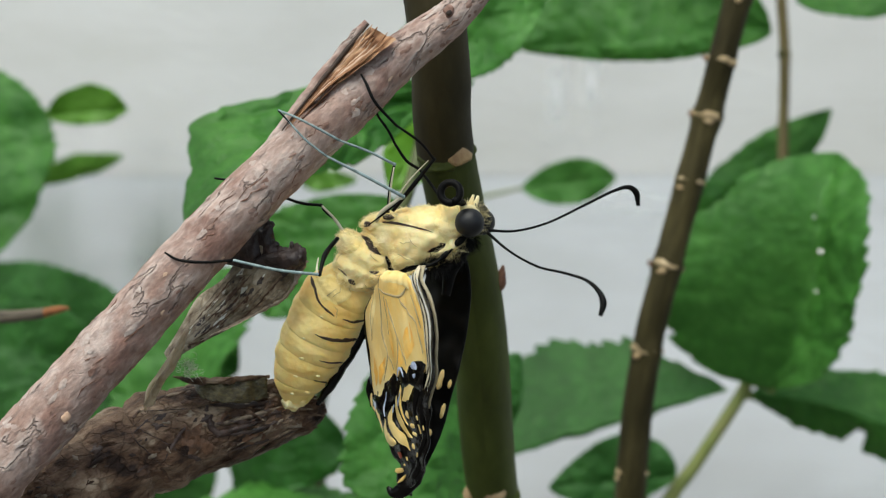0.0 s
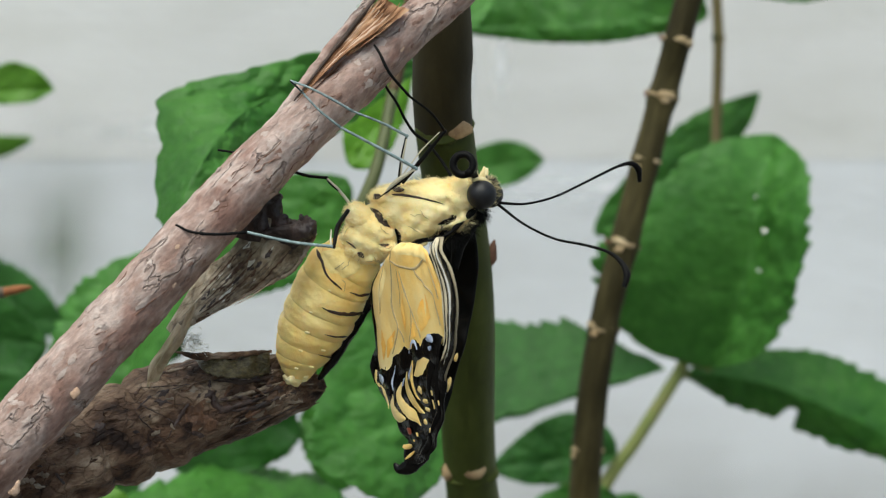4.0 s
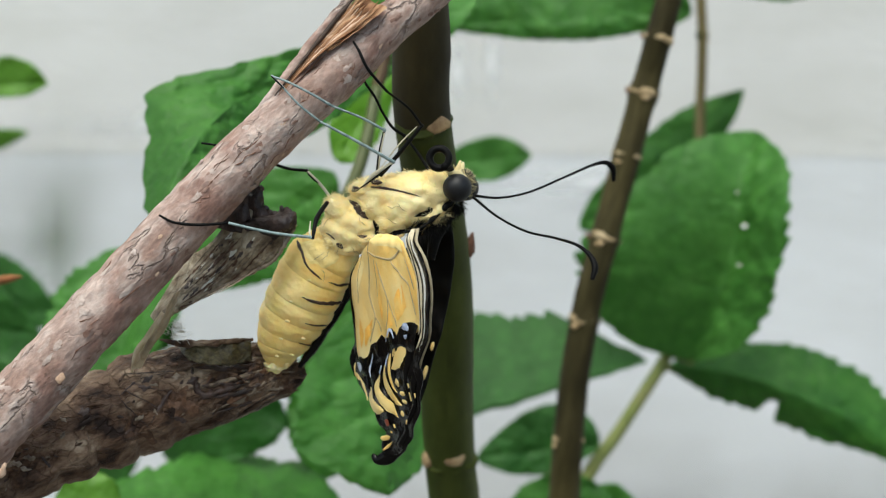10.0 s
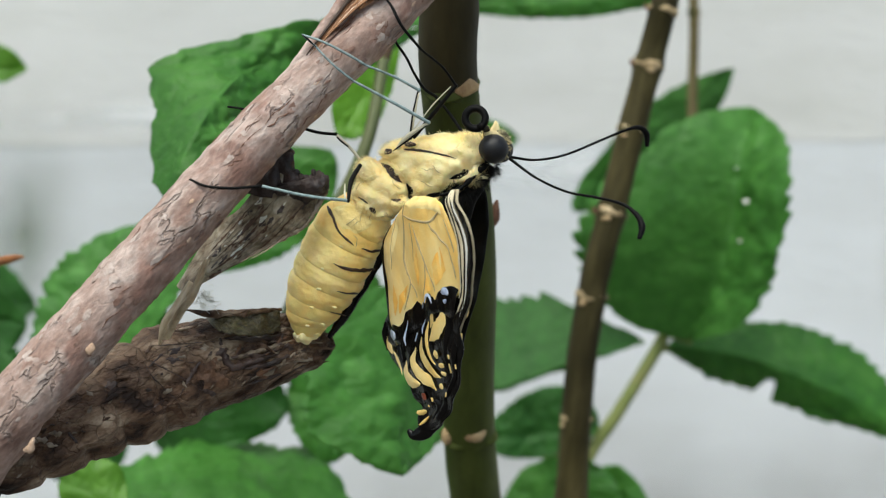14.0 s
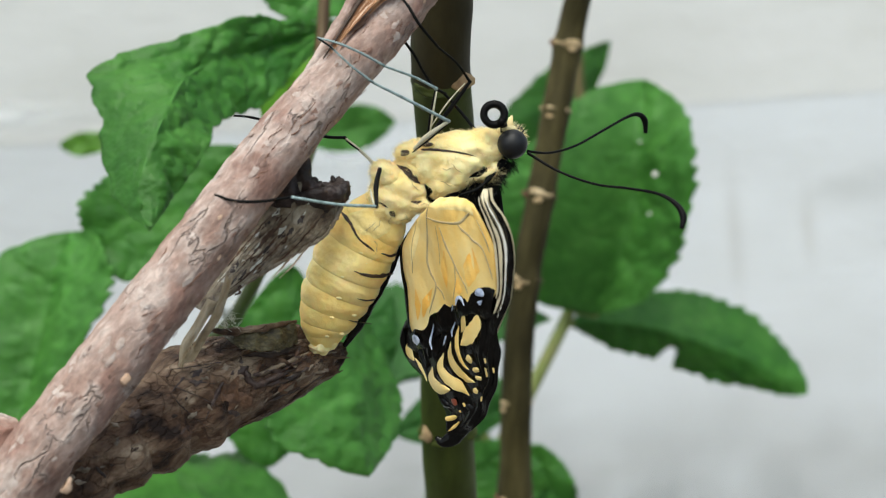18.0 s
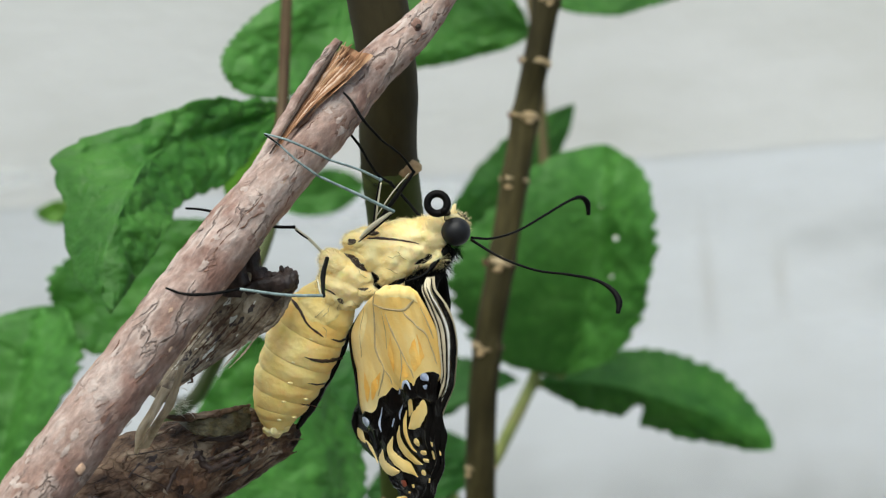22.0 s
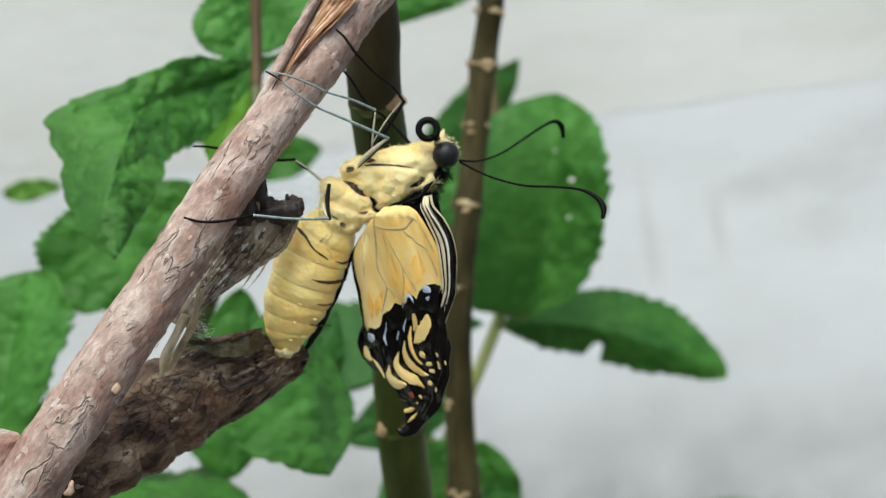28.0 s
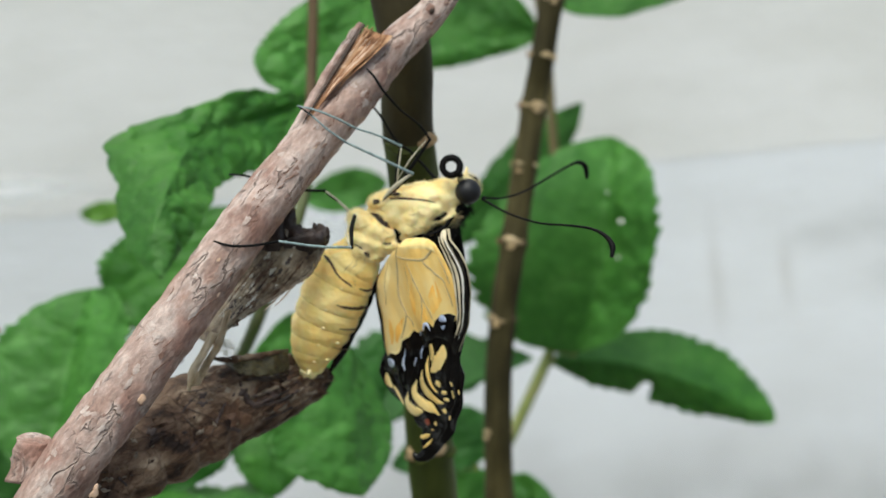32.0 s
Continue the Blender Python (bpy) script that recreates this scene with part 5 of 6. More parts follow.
part("palp", tube([(0.1, 1.5, 7.1), (0.6, 1.5, 7.8), (0.9, 1.6, 8.7)], [0.4, 0.28, 0.12], n=10, seg=10, rough=0.2, freq=2), CREAM, head, "cream furred palp")
part("palp", tube([(0.4, 3.4, 7.1), (1, 3.6, 8), (1.2, 3.8, 8.7)], [0.35, 0.28, 0.12], n=10, seg=10, rough=0.2, freq=2), CREAM, head)
part("cheek_stripe", tube([(-0.3, 1.0, 7.4), (0.6, 0.9, 7.45), (1.5, 1.2, 7.05)], [0.15, 0.32, 0.14], n=14, seg=10, rough=0.3, freq=2.0), CREAM, head, "cream stripe over the eye")

# coiled proboscis
cc, coil = Vector((-1.2, -0.3, 8.8)), []
e1, e2, e3 = Vector((0.985, -0.17, 0.0)), Vector((0.0, 0.05, 1.0)), Vector((-0.17, -0.98, 0.0))
for k in range(40):
    a = 2 * math.pi * 1.75 * k / 39 - 1.0
    r = 0.98 - 0.06 * k / 39
    coil.append(cc + e1 * math.cos(a) * r + e2 * math.sin(a) * r - e3 * 0.42 * k / 39)
part("proboscis", tube([(0, 1.6, 7.3), (-0.1, 0.9, 7.9)] + coil, [0.34, 0.36, 0.37, 0.36, 0.3], n=150, seg=12, rough=0.04, freq=2.0), MATTE, head, "tightly coiled black proboscis")

# abdomen, ring by ring
AXIS = [(-11.1, 5.5, 1.1), (-12.2, 6.2, -0.4), (-13.6, 7.0, -2.1), (-15.1, 7.9, -5), (-16.4, 8.6, -7.5), (-17.3, 9.2, -9.9), (-17.6, 9.5, -11.7)]
RAD = [2.3, 3.1, 3.55, 3.6, 3.25, 2.5, 1.35]
line, cuts = spline(AXIS, 140), [0, 0.2, 0.36, 0.5, 0.62, 0.73, 0.83, 0.92, 1.0]
for k in range(8):
    i0, i1 = int(cuts[k] * 140), int(cuts[k + 1] * 140)
    pts = [line[i] for i in range(max(0, i0 - 2), i1 + 1, 2)]
    rr = []
    for j in range(len(pts)):
        s = (i0 + j * 2) / 140
        rr.append(ramp_at(RAD, s) * (0.975 + 0.062 * math.sin(math.pi * j / max(1, len(pts) - 1)) ** 0.7 - 0.012 * (j == len(pts) - 1)))
    part("abdomen_ring", tube(pts, rr, n=len(pts) * 3, seg=60, rough=0.05, freq=0.7), YELLOW, bug, "soft yellow abdomen ring")
part("tail_end", ball((-17.65, 9.2, -11.75), (1.3, 1.15, 0.75), turn=turned((1, 0, 0.25)), seg=36, rough=0.5, freq=1.6), PLATE, bug, "cream puckered tail end")


def on_belly(p, lift=0.02):
    """Moves a place towards or away from the camera until it lies on the abdomen's front."""
    p = Vector(p)
    best = min(range(141), key=lambda i: (line[i].x - p.x) ** 2 + (line[i].z - p.z) ** 2)
    y = line[best].y - 6
    while y < line[best].y:
        d = min(((line[i] - Vector((p.x, y, p.z))).length - ramp_at(RAD, i / 140)) for i in range(max(0, best - 25), min(141, best + 26), 3))
        if d < lift:
            break
        y += 0.08
    return Vector((p.x, y, p.z))


for p in ((-14, 5, -3.1), (-15.8, 5, -5.2), (-16.3, 6, -7.2), (-17, 8, -9), (-17.5, 10, -10.8), (-16, 10, -10.7), (-14.8, 9, -9), (-13.7, 6, -4.1)):
    part("wart", ball(on_belly(p, 0.05), (0.26, 0.1, 0.13), turn=turned((1, 0, -0.2)), seg=10, rough=0.3), PLATE, bug, "tiny pale wart")
part("back_stripe", tube([(-9.6, 8.4, -2), (-10.6, 8.8, -4.2), (-12.2, 9.0, -6.8), (-14.0, 9.6, -9.9), (-15.5, 10.2, -12.1)], [0.5, 0.7, 0.75, 0.6, 0.2], n=40, seg=12, rough=0.15, freq=1.0), BLACK, bug, "black stripe along the abdomen's back")


def hairs(name, spots, count, size, material, seed, lean=(0, 0, 0), label=""):
    """Short fur on eggs: many fine bristles in one mesh."""
    bm, rnd = bmesh.new(), random.Random(seed)
    for c, m, r in spots:
        for _ in range(count):
            z, a = rnd.uniform(-1, 1), rnd.uniform(0, 2 * math.pi)
            d = Vector((math.sqrt(1 - z * z) * math.cos(a), math.sqrt(1 - z * z) * math.sin(a), z))
            nrm = (m @ Vector((d.x / r[0], d.y / r[1], d.z / r[2]))).normalized()
            if nrm.y > 0.55:
                continue
            p = Vector(c) + m @ Vector((d.x * r[0], d.y * r[1], d.z * r[2])) * 0.985
            bristle(bm, rnd, p, nrm * 0.8 + Vector(lean), size, 0.022)
    ob = part(name, bm, material, bug, label)
    ob["kind"] = "stuff"
    return ob


def bristle(bm, rnd, p, way, size, thin):
    """One bent hair at p."""
    way = (way + Vector((rnd.gauss(0, 0.3), rnd.gauss(0, 0.3), rnd.gauss(0, 0.3)))).normalized()
    side = way.cross(Vector((rnd.gauss(0, 1), rnd.gauss(0, 1), rnd.gauss(0, 1)))).normalized() * thin
    h = size * rnd.uniform(0.5, 1.3)
    b0, b1 = bm.verts.new((p + side) * MM), bm.verts.new((p - side) * MM)
    m0, m1 = bm.verts.new((p + way * h * 0.6 + side * 0.7) * MM), bm.verts.new((p + way * h * 0.6 - side * 0.7) * MM)
    tip_v = bm.verts.new((p + way * h + Vector((0, 0, -0.06)) * h) * MM)
    bm.faces.new((b0, b1, m1, m0))
    bm.faces.new((m0, m1, tip_v))


def pelt(name, obs, count, size, material, seed, lean, label):
    """Fur on the true surface of some parts, parted along the seams."""
    bm, rnd = bmesh.new(), random.Random(seed)
    for ob in obs:
        base, faces = at_of(ob) / MM, list(ob.data.polygons)
        for _ in range(int(count * min(1.0, len(faces) / 2000))):
            f = rnd.choice(faces)
            if f.normal.y > 0.5:
                continue
            p = f.center / MM + base
            flat = Vector((p.x, 0, p.z))
            if min((flat - q).length for ln, _, _ in SEAMS[:4] for q in ln[::3]) < 0.34:
                continue
            bristle(bm, rnd, p, f.normal * 0.45 + Vector(lean), size, 0.018)
    ob = part(name, bm, material, bug, label)
    ob["kind"] = "stuff"
    return ob


ID = Matrix.Identity(3)
pelt("thorax_fur", [ob for ob in bug.children if ob.name.split(".")[0] in ("thorax", "rear_thorax", "side_plate", "collar", "shoulder")], 2600, 0.4, CREAM, 3, (-0.6, 0, 0.1), "short pale yellow fur")
hairs("head_fur", [((0.6, 2.6, 6.5), ID, (1.6, 1.6, 1.45)), ((-1.7, 3.2, 5.8), ID, (2.1, 2.2, 1.8)), ((-1.7, 3, 3.8), ID, (1.6, 1.5, 1.2))], 800, 0.6, CREAM, 4, lean=(0.1, 0, 0.35), label="cream fur of head and collar")
hairs("neck_fur", [((0.1, 3.2, 4.4), ID, (0.9, 1.2, 0.7)), ((-1.4, 3, 2.9), ID, (1.3, 1.2, 0.9)), ((-2.8, 2.4, 1.9), ID, (1.2, 1.0, 0.7))], 700, 0.9, MATTE, 6, lean=(0.1, 0, -0.6), label="black bristles behind the head")
part("neck_band", tube([(0.3, 2.4, 5), (-0.6, 1.8, 4), (-1.7, 1.5, 3), (-3.1, 1.2, 2), (-4.8, 0.8, 1.6)], [0.2, 0.26, 0.22, 0.14, 0.06], n=40, seg=12, rough=1.0, freq=1.5), MATTE, bug, "black fur band behind the head")
part("back_plate", tube([(0.4, 3.9, 4.7), (-0.9, 4.2, 2.9), (-1.6, 4.4, 1.2), (-2, 4.4, -1)], [0.9, 1.0, 0.7, 0.4], n=24, seg=14, rough=0.2), MATTE, bug, "black back")
body_tree = tree_of([ob for ob in bug.children if ob.name.split(".")[0] in ("thorax", "rear_thorax", "side_plate", "collar", "shoulder", "abdomen_ring")])
for pts, w, mat_ in (([(-10.15, 4.95), (-9.45, 4.29), (-8.75, 3.47), (-8.12, 2.94)], (0.05, 0.2, 0.22, 0.08), CREASE), ([(-7.7, 2.85), (-7.35, 2.19), (-7.23, 1.54), (-6.81, 1.24)], (0.1, 0.16, 0.15, 0.18), MATTE), ([(-7.23, 1.38), (-6.42, 1.12), (-5.6, 1.55), (-4.55, 1.8), (-3.5, 2.01), (-2.45, 2.55)], (0.15, 0.17, 0.2, 0.16, 0.24, 0.32), MATTE),
                     ([(-3.6, 3.2), (-2.76, 3.45), (-1.82, 4.02)], (0.04, 0.2, 0.25), MATTE), ([(-7.94, 6.11), (-6.54, 5.97), (-5.14, 5.69), (-3.74, 5.34), (-2.9, 5.09)], (0.1, 0.1, 0.07, 0.05, 0.02), CREASE), ([(-9.75, 6.05), (-9.43, 5.92), (-9.05, 5.97)], (0.2, 0.28, 0.16), CREASE), ([(-7.9, 6.7), (-7.36, 6.58), (-6.75, 6.53)], (0.16, 0.24, 0.14), CREASE),
                     ([(-9.22, 1.35), (-8.68, 1.21), (-8.21, 1.3)], (0.04, 0.13, 0.06), CREASE), ([(-12.37, 1.63), (-11.9, 1.3), (-11.39, 0.91)], (0.03, 0.07, 0.05), CREASE), ([(-11.25, 0.56), (-10.97, 0.28), (-10.68, 0.04)], (0.08, 0.22, 0.14), CREASE),
                     ([(-15.4, 0.9), (-14.8, -0.33), (-14.2, -1.72), (-12.8, -3.05)], (0.15, 0.1, 0.07, 0.09), CREASE), ([(-12.1, -3.28), (-11.2, -3.6), (-10.2, -3.5)], (0.03, 0.09, 0.12), CREASE), ([(-14.8, -4.75), (-13.8, -5.2), (-12.5, -5.43), (-10.8, -5.35)], (0.03, 0.1, 0.13, 0.16), CREASE), ([(-14.6, -7.4), (-13.6, -7.65), (-12.5, -7.7)], (0.02, 0.06, 0.08), CREASE), ([(-15.4, -9.4), (-14.5, -9.7), (-13.6, -9.8)], (0.02, 0.05, 0.06), CREASE)):
    decal("dark_marking", pts, [q * 1.35 for q in w], body_tree, mat_, bug, "dark marking between the body plates", lift=0.05)
decal("belly_plate", [(-14.9, 0.5), (-13.6, -0.1), (-12.3, -0.6), (-11.1, -0.9)], (0.5, 1.25, 1.5, 0.7), body_tree, BELLY, bug, "dull pale plate at the abdomen's root", lift=0.04, n=40, across=16, ragged=0.2, freq=1.4)


rnd = random.Random(12)
for p in ((-12, -0.1), (-11.1, -0.7), (-13.2, -1.1), (-10.4, -0.3), (-9.1, 1), (-8.2, 2.3), (-5.2, 2.5), (-11.7, 2.9), (-6.3, 4.2), (-4.3, 3.6), (-9.8, 0.2), (-12.9, -2.0)):
    at, way = Vector((p[0], 0, p[1])), Vector((rnd.uniform(-1, 1), 0, rnd.uniform(-1, 0.4))).normalized()
    pts = [at]
    for _ in range(5):
        way = (way + Vector((rnd.gauss(0, 0.5), 0, rnd.gauss(0, 0.5)))).normalized()
        pts.append(pts[-1] + way * 0.3)
    decal("hair_crease", [(q.x, q.z) for q in pts], (0.01, 0.035, 0.02, 0.03, 0.01), body_tree, VEIN, bug, "hairline brown crease", lift=0.09, across=2, n=20)


# legs: femur, shin and foot
def leg(femur, shin, foot, radii, mats, claw=None):
    ob = part("leg", tube(femur, [q * 0.78 for q in radii[0]], n=20, seg=10, rough=0.05, freq=1.5), mats[0], bug, "slender jointed leg")
    part("shin", tube(shin, radii[1], n=24, seg=8, rough=0.06, freq=2.0), mats[1], ob)
    part("foot", tube(foot, radii[2], n=24, seg=8, rough=0.12, freq=3.0), mats[2], ob)
    part("knee", ball(shin[0], (0.2, 0.2, 0.2), seg=8), mats[2], ob)
    return ob


leg([(-8.8, 2.4, 5.9), (-7.5, 0.4, 7.2), (-5.6, -0.6, 8.4)], [(-5.6, -0.6, 8.4), (-8.9, -1.6, 10.2), (-12.6, -2.9, 12.1)], [(-12.6, -2.9, 12.1), (-14.5, -3.4, 13.6), (-16.1, -3.3, 15.3), (-17.2, -2.3, 16.4)], ([0.2, 0.34, 0.2], [0.17, 0.15, 0.12], [0.12, 0.1, 0.1]), (CREAML, GREYB, GREYB))
leg([(-7.3, 1.4, 7), (-7, 0.4, 9.3), (-6.5, -0.4, 11.5)], [(-6.5, -0.4, 11.5), (-8.7, -1.4, 12.6), (-11.4, -2.4, 13.6)], [(-11.4, -2.4, 13.6), (-13.6, -3.3, 14.8), (-15.6, -3.3, 15.8), (-17.3, -2.3, 16.5)], ([0.22, 0.2, 0.16], [0.14, 0.12, 0.11], [0.13, 0.12, 0.1]), (MATTE, GREYB, GREYB))
leg([(-7, 2.6, 7.2), (-4.8, 2, 9.8), (-2.9, 1.5, 12.1)], [(-2.9, 1.5, 12.1), (-4.2, 0.2, 13.7), (-6.2, -1.6, 15.1)], [(-6.2, -1.6, 15.1), (-8, -2.8, 17.1), (-8.9, -2.6, 18.9), (-9.5, -1.9, 19.9)], ([0.24, 0.3, 0.2], [0.14, 0.13, 0.11], [0.13, 0.16, 0.1]), (MATTE, MATTE, MATTE))
part("leg_stripe", tube([(-7.0, 2.2, 7.9), (-5.2, 1.7, 10.2), (-3.4, 1.3, 12.0)], [0.05, 0.08, 0.05], n=12, seg=6), CREAML, bug, "pale stripe down a black leg")
leg([(-2, 4.5, 7.6), (-3.3, 5, 9.6), (-4.7, 5, 11.4)], [(-4.7, 5, 11.4), (-5.9, 4.5, 12.2), (-6.9, 4, 13.7)], [(-6.9, 4, 13.7), (-7.6, 3.6, 15.1), (-8.5, 3.2, 16.4), (-8.9, 2.8, 17.3)], ([0.2, 0.2, 0.16], [0.15, 0.15, 0.13], [0.13, 0.13, 0.1]), (MATTE, MATTE, MATTE))
leg([(-12.1, 0.8, 4.5), (-12.9, -1.6, 2.9), (-13.2, -3, 1)], [(-13.2, -3, 1), (-16.9, -4.2, 1.4), (-21, -5, 2.3)], [(-21, -5, 2.3), (-23.7, -5.5, 2.1), (-26, -5.5, 2.3), (-27.6, -4.4, 3)], ([0.26, 0.32, 0.2], [0.15, 0.14, 0.13], [0.13, 0.15, 0.1]), (MATTE, GREYB, MATTE))
leg([(-11.7, 4.5, 4.7), (-13, 5.4, 6.4), (-14.5, 5.8, 7.9)], [(-14.5, 5.8, 7.9), (-16.4, 5.6, 8.1), (-18.6, 5.2, 8.8)], [(-18.6, 5.2, 8.8), (-21.3, 4.8, 9.7), (-23.5, 4.4, 10.3), (-24.9, 4.2, 10.5)], ([0.2, 0.2, 0.15], [0.15, 0.16, 0.14], [0.13, 0.13, 0.1]), (CREAML, MATTE, MATTE))

for pts, m, text in ((((-9, 0.4, 5.8), (-7.4, -0.2, 6.9), (-5.8, -0.9, 8.1)), MATTE, "black line along a pale leg"), (((-7.2, 1.2, 7.1), (-6.9, 0.1, 9.2), (-6.5, -0.6, 11.2)), CREAML, "pale stripe down a black leg"), (((-13.3, 5.2, 6.6), (-13.9, 5.4, 7.1), (-14.4, 5.6, 7.6)), MATTE, "black line along a pale leg"), (((-16.0, -3.42, 15.2), (-16.7, -3.0, 15.9), (-17.3, -2.4, 16.45)), MATTE, "dark claw on the bark"), (((-13.5, -1.9, 2.6), (-13.5, -2.8, 1.6), (-13.4, -3.1, 1.0)), CREAML, "pale stripe down a black leg")):
    part("leg_stripe", tube(pts, [0.06, 0.11, 0.07], n=12, seg=6), m, bug, text)

# antennae
LOW = [(2.2, 1.8, 5.1), (4.5, -0.5, 3.1), (7.1, -3.4, 1.6), (9.6, -6.2, 0.9), (11.5, -8.4, 0.2), (12.6, -9.7, -0.8), (13, -10.3, -1.9), (12.7, -10.6, -3)]
HIGH = [(2.4, 2.6, 5.3), (4.9, 4.2, 5.1), (8, 6.2, 5.7), (11.7, 8.6, 7.2), (14.6, 10.4, 8.4), (16.1, 11.2, 8.7), (16.9, 11.7, 8.1), (17, 12, 6.8)]
ANT_R = [0.15, 0.12, 0.12, 0.13, 0.15, 0.24, 0.33, 0.2]
antenna_low = part("antenna", tube(LOW, ANT_R, n=70, seg=10), MATTE, bug, "thin black antenna with a hooked club", pivot=LOW[0])
antenna_high = part("antenna", tube(HIGH, ANT_R, n=70, seg=10), MATTE, bug, "thin black antenna with a hooked club", pivot=HIGH[0])

# ---- wings ----
WING_AT = Vector((-6.12, 1.00, -7.72))
WING_TURN = Matrix(((0.5394, -0.1525, -0.8281), (-0.8418, -0.1202, -0.5262), (-0.0193, 0.9810, -0.1932)))


WING_TOP = 8.85


def relief(a, b):
    """How far the soft wing stands out at chord a and height b (mm)."""
    low = 1 / (1 + math.exp((b + 1.5) * 0.9))
    r = 0.25 - 0.003 * a * a - 1.0 * math.exp(-(max(0.0, WING_TOP + 1.2 - b) / 0.9) ** 2)
    r += 0.2 * math.sin(a * 0.85 + 0.10 * b) * (1 - 0.3 * low)
    r += 0.4 * low * noise.noise(Vector((a * 0.4, b * 0.28, 3.0))) + 0.12 * low * math.sin(a * 1.6 + b * 0.7)
    return r + 0.12 * noise.noise(Vector((a * 0.8, b * 0.25, 0))) + 0.13 * (1 - low) * noise.noise(Vector((a * 1.7, b * 0.3, 7.0))) + 0.14 * noise.noise(Vector((a * 0.9, b * 0.9, 2.0))) * math.exp(-((b - WING_TOP) / 1.6) ** 2)


def on_wing(a, b, h=0.0):
    return WING_AT + WING_TURN @ Vector((a, b, relief(a, b) + h))


def wing_sheet(left, right, nu=60, nv=30, h=0.0, frill=0.0):
    bm, g = bmesh.new(), []
    la, lb = spline([(*p, 0) for p in left], nu), spline([(*p, 0) for p in right], nu)
    for i in range(nu + 1):
        row = []
        for j in range(nv + 1):
            p = la[i].lerp(lb[i], j / nv)
            edge = min(j, nv - j) / nv
            row.append(bm.verts.new(on_wing(p.x, p.y, h - 0.2 * math.exp(-edge * 14) + frill * noise.noise(Vector((p.x, p.y * 0.8, 5.0)) * 0.7)) * MM))
        g.append(row)
    for i in range(nu):
        for j in range(nv):
            bm.faces.new((g[i][j], g[i + 1][j], g[i + 1][j + 1], g[i][j + 1])).smooth = True
    bmesh.ops.recalc_face_normals(bm, faces=bm.faces)
    return bm


def ribbon(pts, widths, h=0.1, n=20, across=6, dome=0.06):
    """A mark that lies on the wing: a line of chords and heights with half-widths in mm."""
    bm, g = bmesh.new(), []
    ln = spline([(*p, 0) for p in pts], n)
    for i in range(n + 1):
        t = (ln[min(i + 1, n)] - ln[max(i - 1, 0)]).normalized()
        s = Vector((-t.y, t.x, 0))
        # rounded ends and slightly uneven sides
        w = ramp_at(widths, i / n) * max(0.05, 1 - abs(2 * i / n - 1) ** 5) ** 0.5
        row = []
        for j in range(across + 1):
            k = j / across * 2 - 1
            p = ln[i] + s * w * k * (1 + 0.18 * noise.noise(Vector((ln[i].x * 2.2, ln[i].y * 2.2, 4.0 * (k > 0)))))
            row.append(bm.verts.new(on_wing(p.x, p.y, h + dome * (1 - k * k)) * MM))
        g.append(row)
    for i in range(n):
        for j in range(across):
            bm.faces.new((g[i][j], g[i + 1][j], g[i + 1][j + 1], g[i][j + 1])).smooth = True
    bmesh.ops.recalc_face_normals(bm, faces=bm.faces)
    return bm


panel = thick(part("hind_wing", wing_sheet([(0.89, 9.14), (-1.19, 8.27), (-3.04, 7.28), (-4.67, 5.83), (-5.64, 4.12), (-5.96, 2.38), (-5.95, 0.85), (-6.4, -1.13), (-6.85, -2.91), (-6.71, -4.24)], [(2.11, 9.25), (4.33, 8.81), (5.45, 7.66), (6.09, 5.89), (6.48, 4.23), (6.3, 2.37), (5.84, 0.72), (5.55, 0.09), (4.45, -0.42)]), GOLD, bug, "golden yellow upper part of the crumpled hind wing"), 0.16)
tip = thick(part("wing_tip", wing_sheet([(-5.34, -0.26), (-6.76, -1.8), (-8.37, -3.03), (-9.42, -4.72), (-9.46, -6.35), (-7.98, -7.66), (-6.47, -8.36), (-5.24, -9.33), (-4.84, -10.65), (-3.69, -11.5), (-4.62, -12.54), (-4.74, -13.78)], [(5.67, 1.34), (6.12, -0.33), (5.3, -2.21), (4.19, -3.9), (4.33, -5.7), (3.64, -7.53), (2.29, -9.83), (0.53, -11.86), (-1.27, -13.2), (-2.83, -13.86), (-3.96, -14.01), (-4.55, -13.91)], nu=100, nv=44, h=-0.35), BLACK, bug, "crumpled black wing tip with yellow marks"), 0.16)
fore = thick(part("fore_wing_edge", wing_sheet([(5.97, 9.67), (6.05, 7.54), (6.52, 5.87), (6.62, 4.22), (6.39, 2.37), (5.92, 0.72), (5.11, -1.16), (4.06, -2.84)], [(6.88, 9.66), (8.45, 7.43), (9.05, 5.58), (8.99, 3.75), (8.49, 1.92), (7.53, 0.08), (6.08, -1.79), (4.37, -3.79)], nu=60, nv=16, h=-0.2), GREYC, bug, "folded fore wing edge with cream and black stripes"), 0.16)

for pts, w, m in (([(6.29, 9.41), (7.11, 7.08), (7.61, 5.22), (7.46, 3.38), (6.92, 1.53), (6.12, -0.12), (5.02, -1.79)], (0.08, 0.18, 0.23, 0.21, 0.18, 0.16, 0.08), CREAMY), ([(6.06, 9.17), (6.49, 6.9), (6.94, 5.04), (6.76, 3.19), (6.3, 1.34), (5.63, -0.32)], (0.08, 0.16, 0.21, 0.18, 0.16, 0.08), CREAMY), ([(6.54, 9.46), (7.78, 7.26), (8.36, 5.2), (8.16, 3.36), (7.59, 1.52), (6.63, -0.33), (5.13, -2.42)], (0.05, 0.13, 0.16, 0.16, 0.16, 0.16, 0.08), WHITE), ([(6.25, 9.66), (6.67, 9.14), (7.09, 8.41)], (0.21, 0.34, 0.1), CREAMY)):
    part("cream_stripe", ribbon(pts, w, h=0.0, n=34), m, fore, "cream stripe on the folded wing")
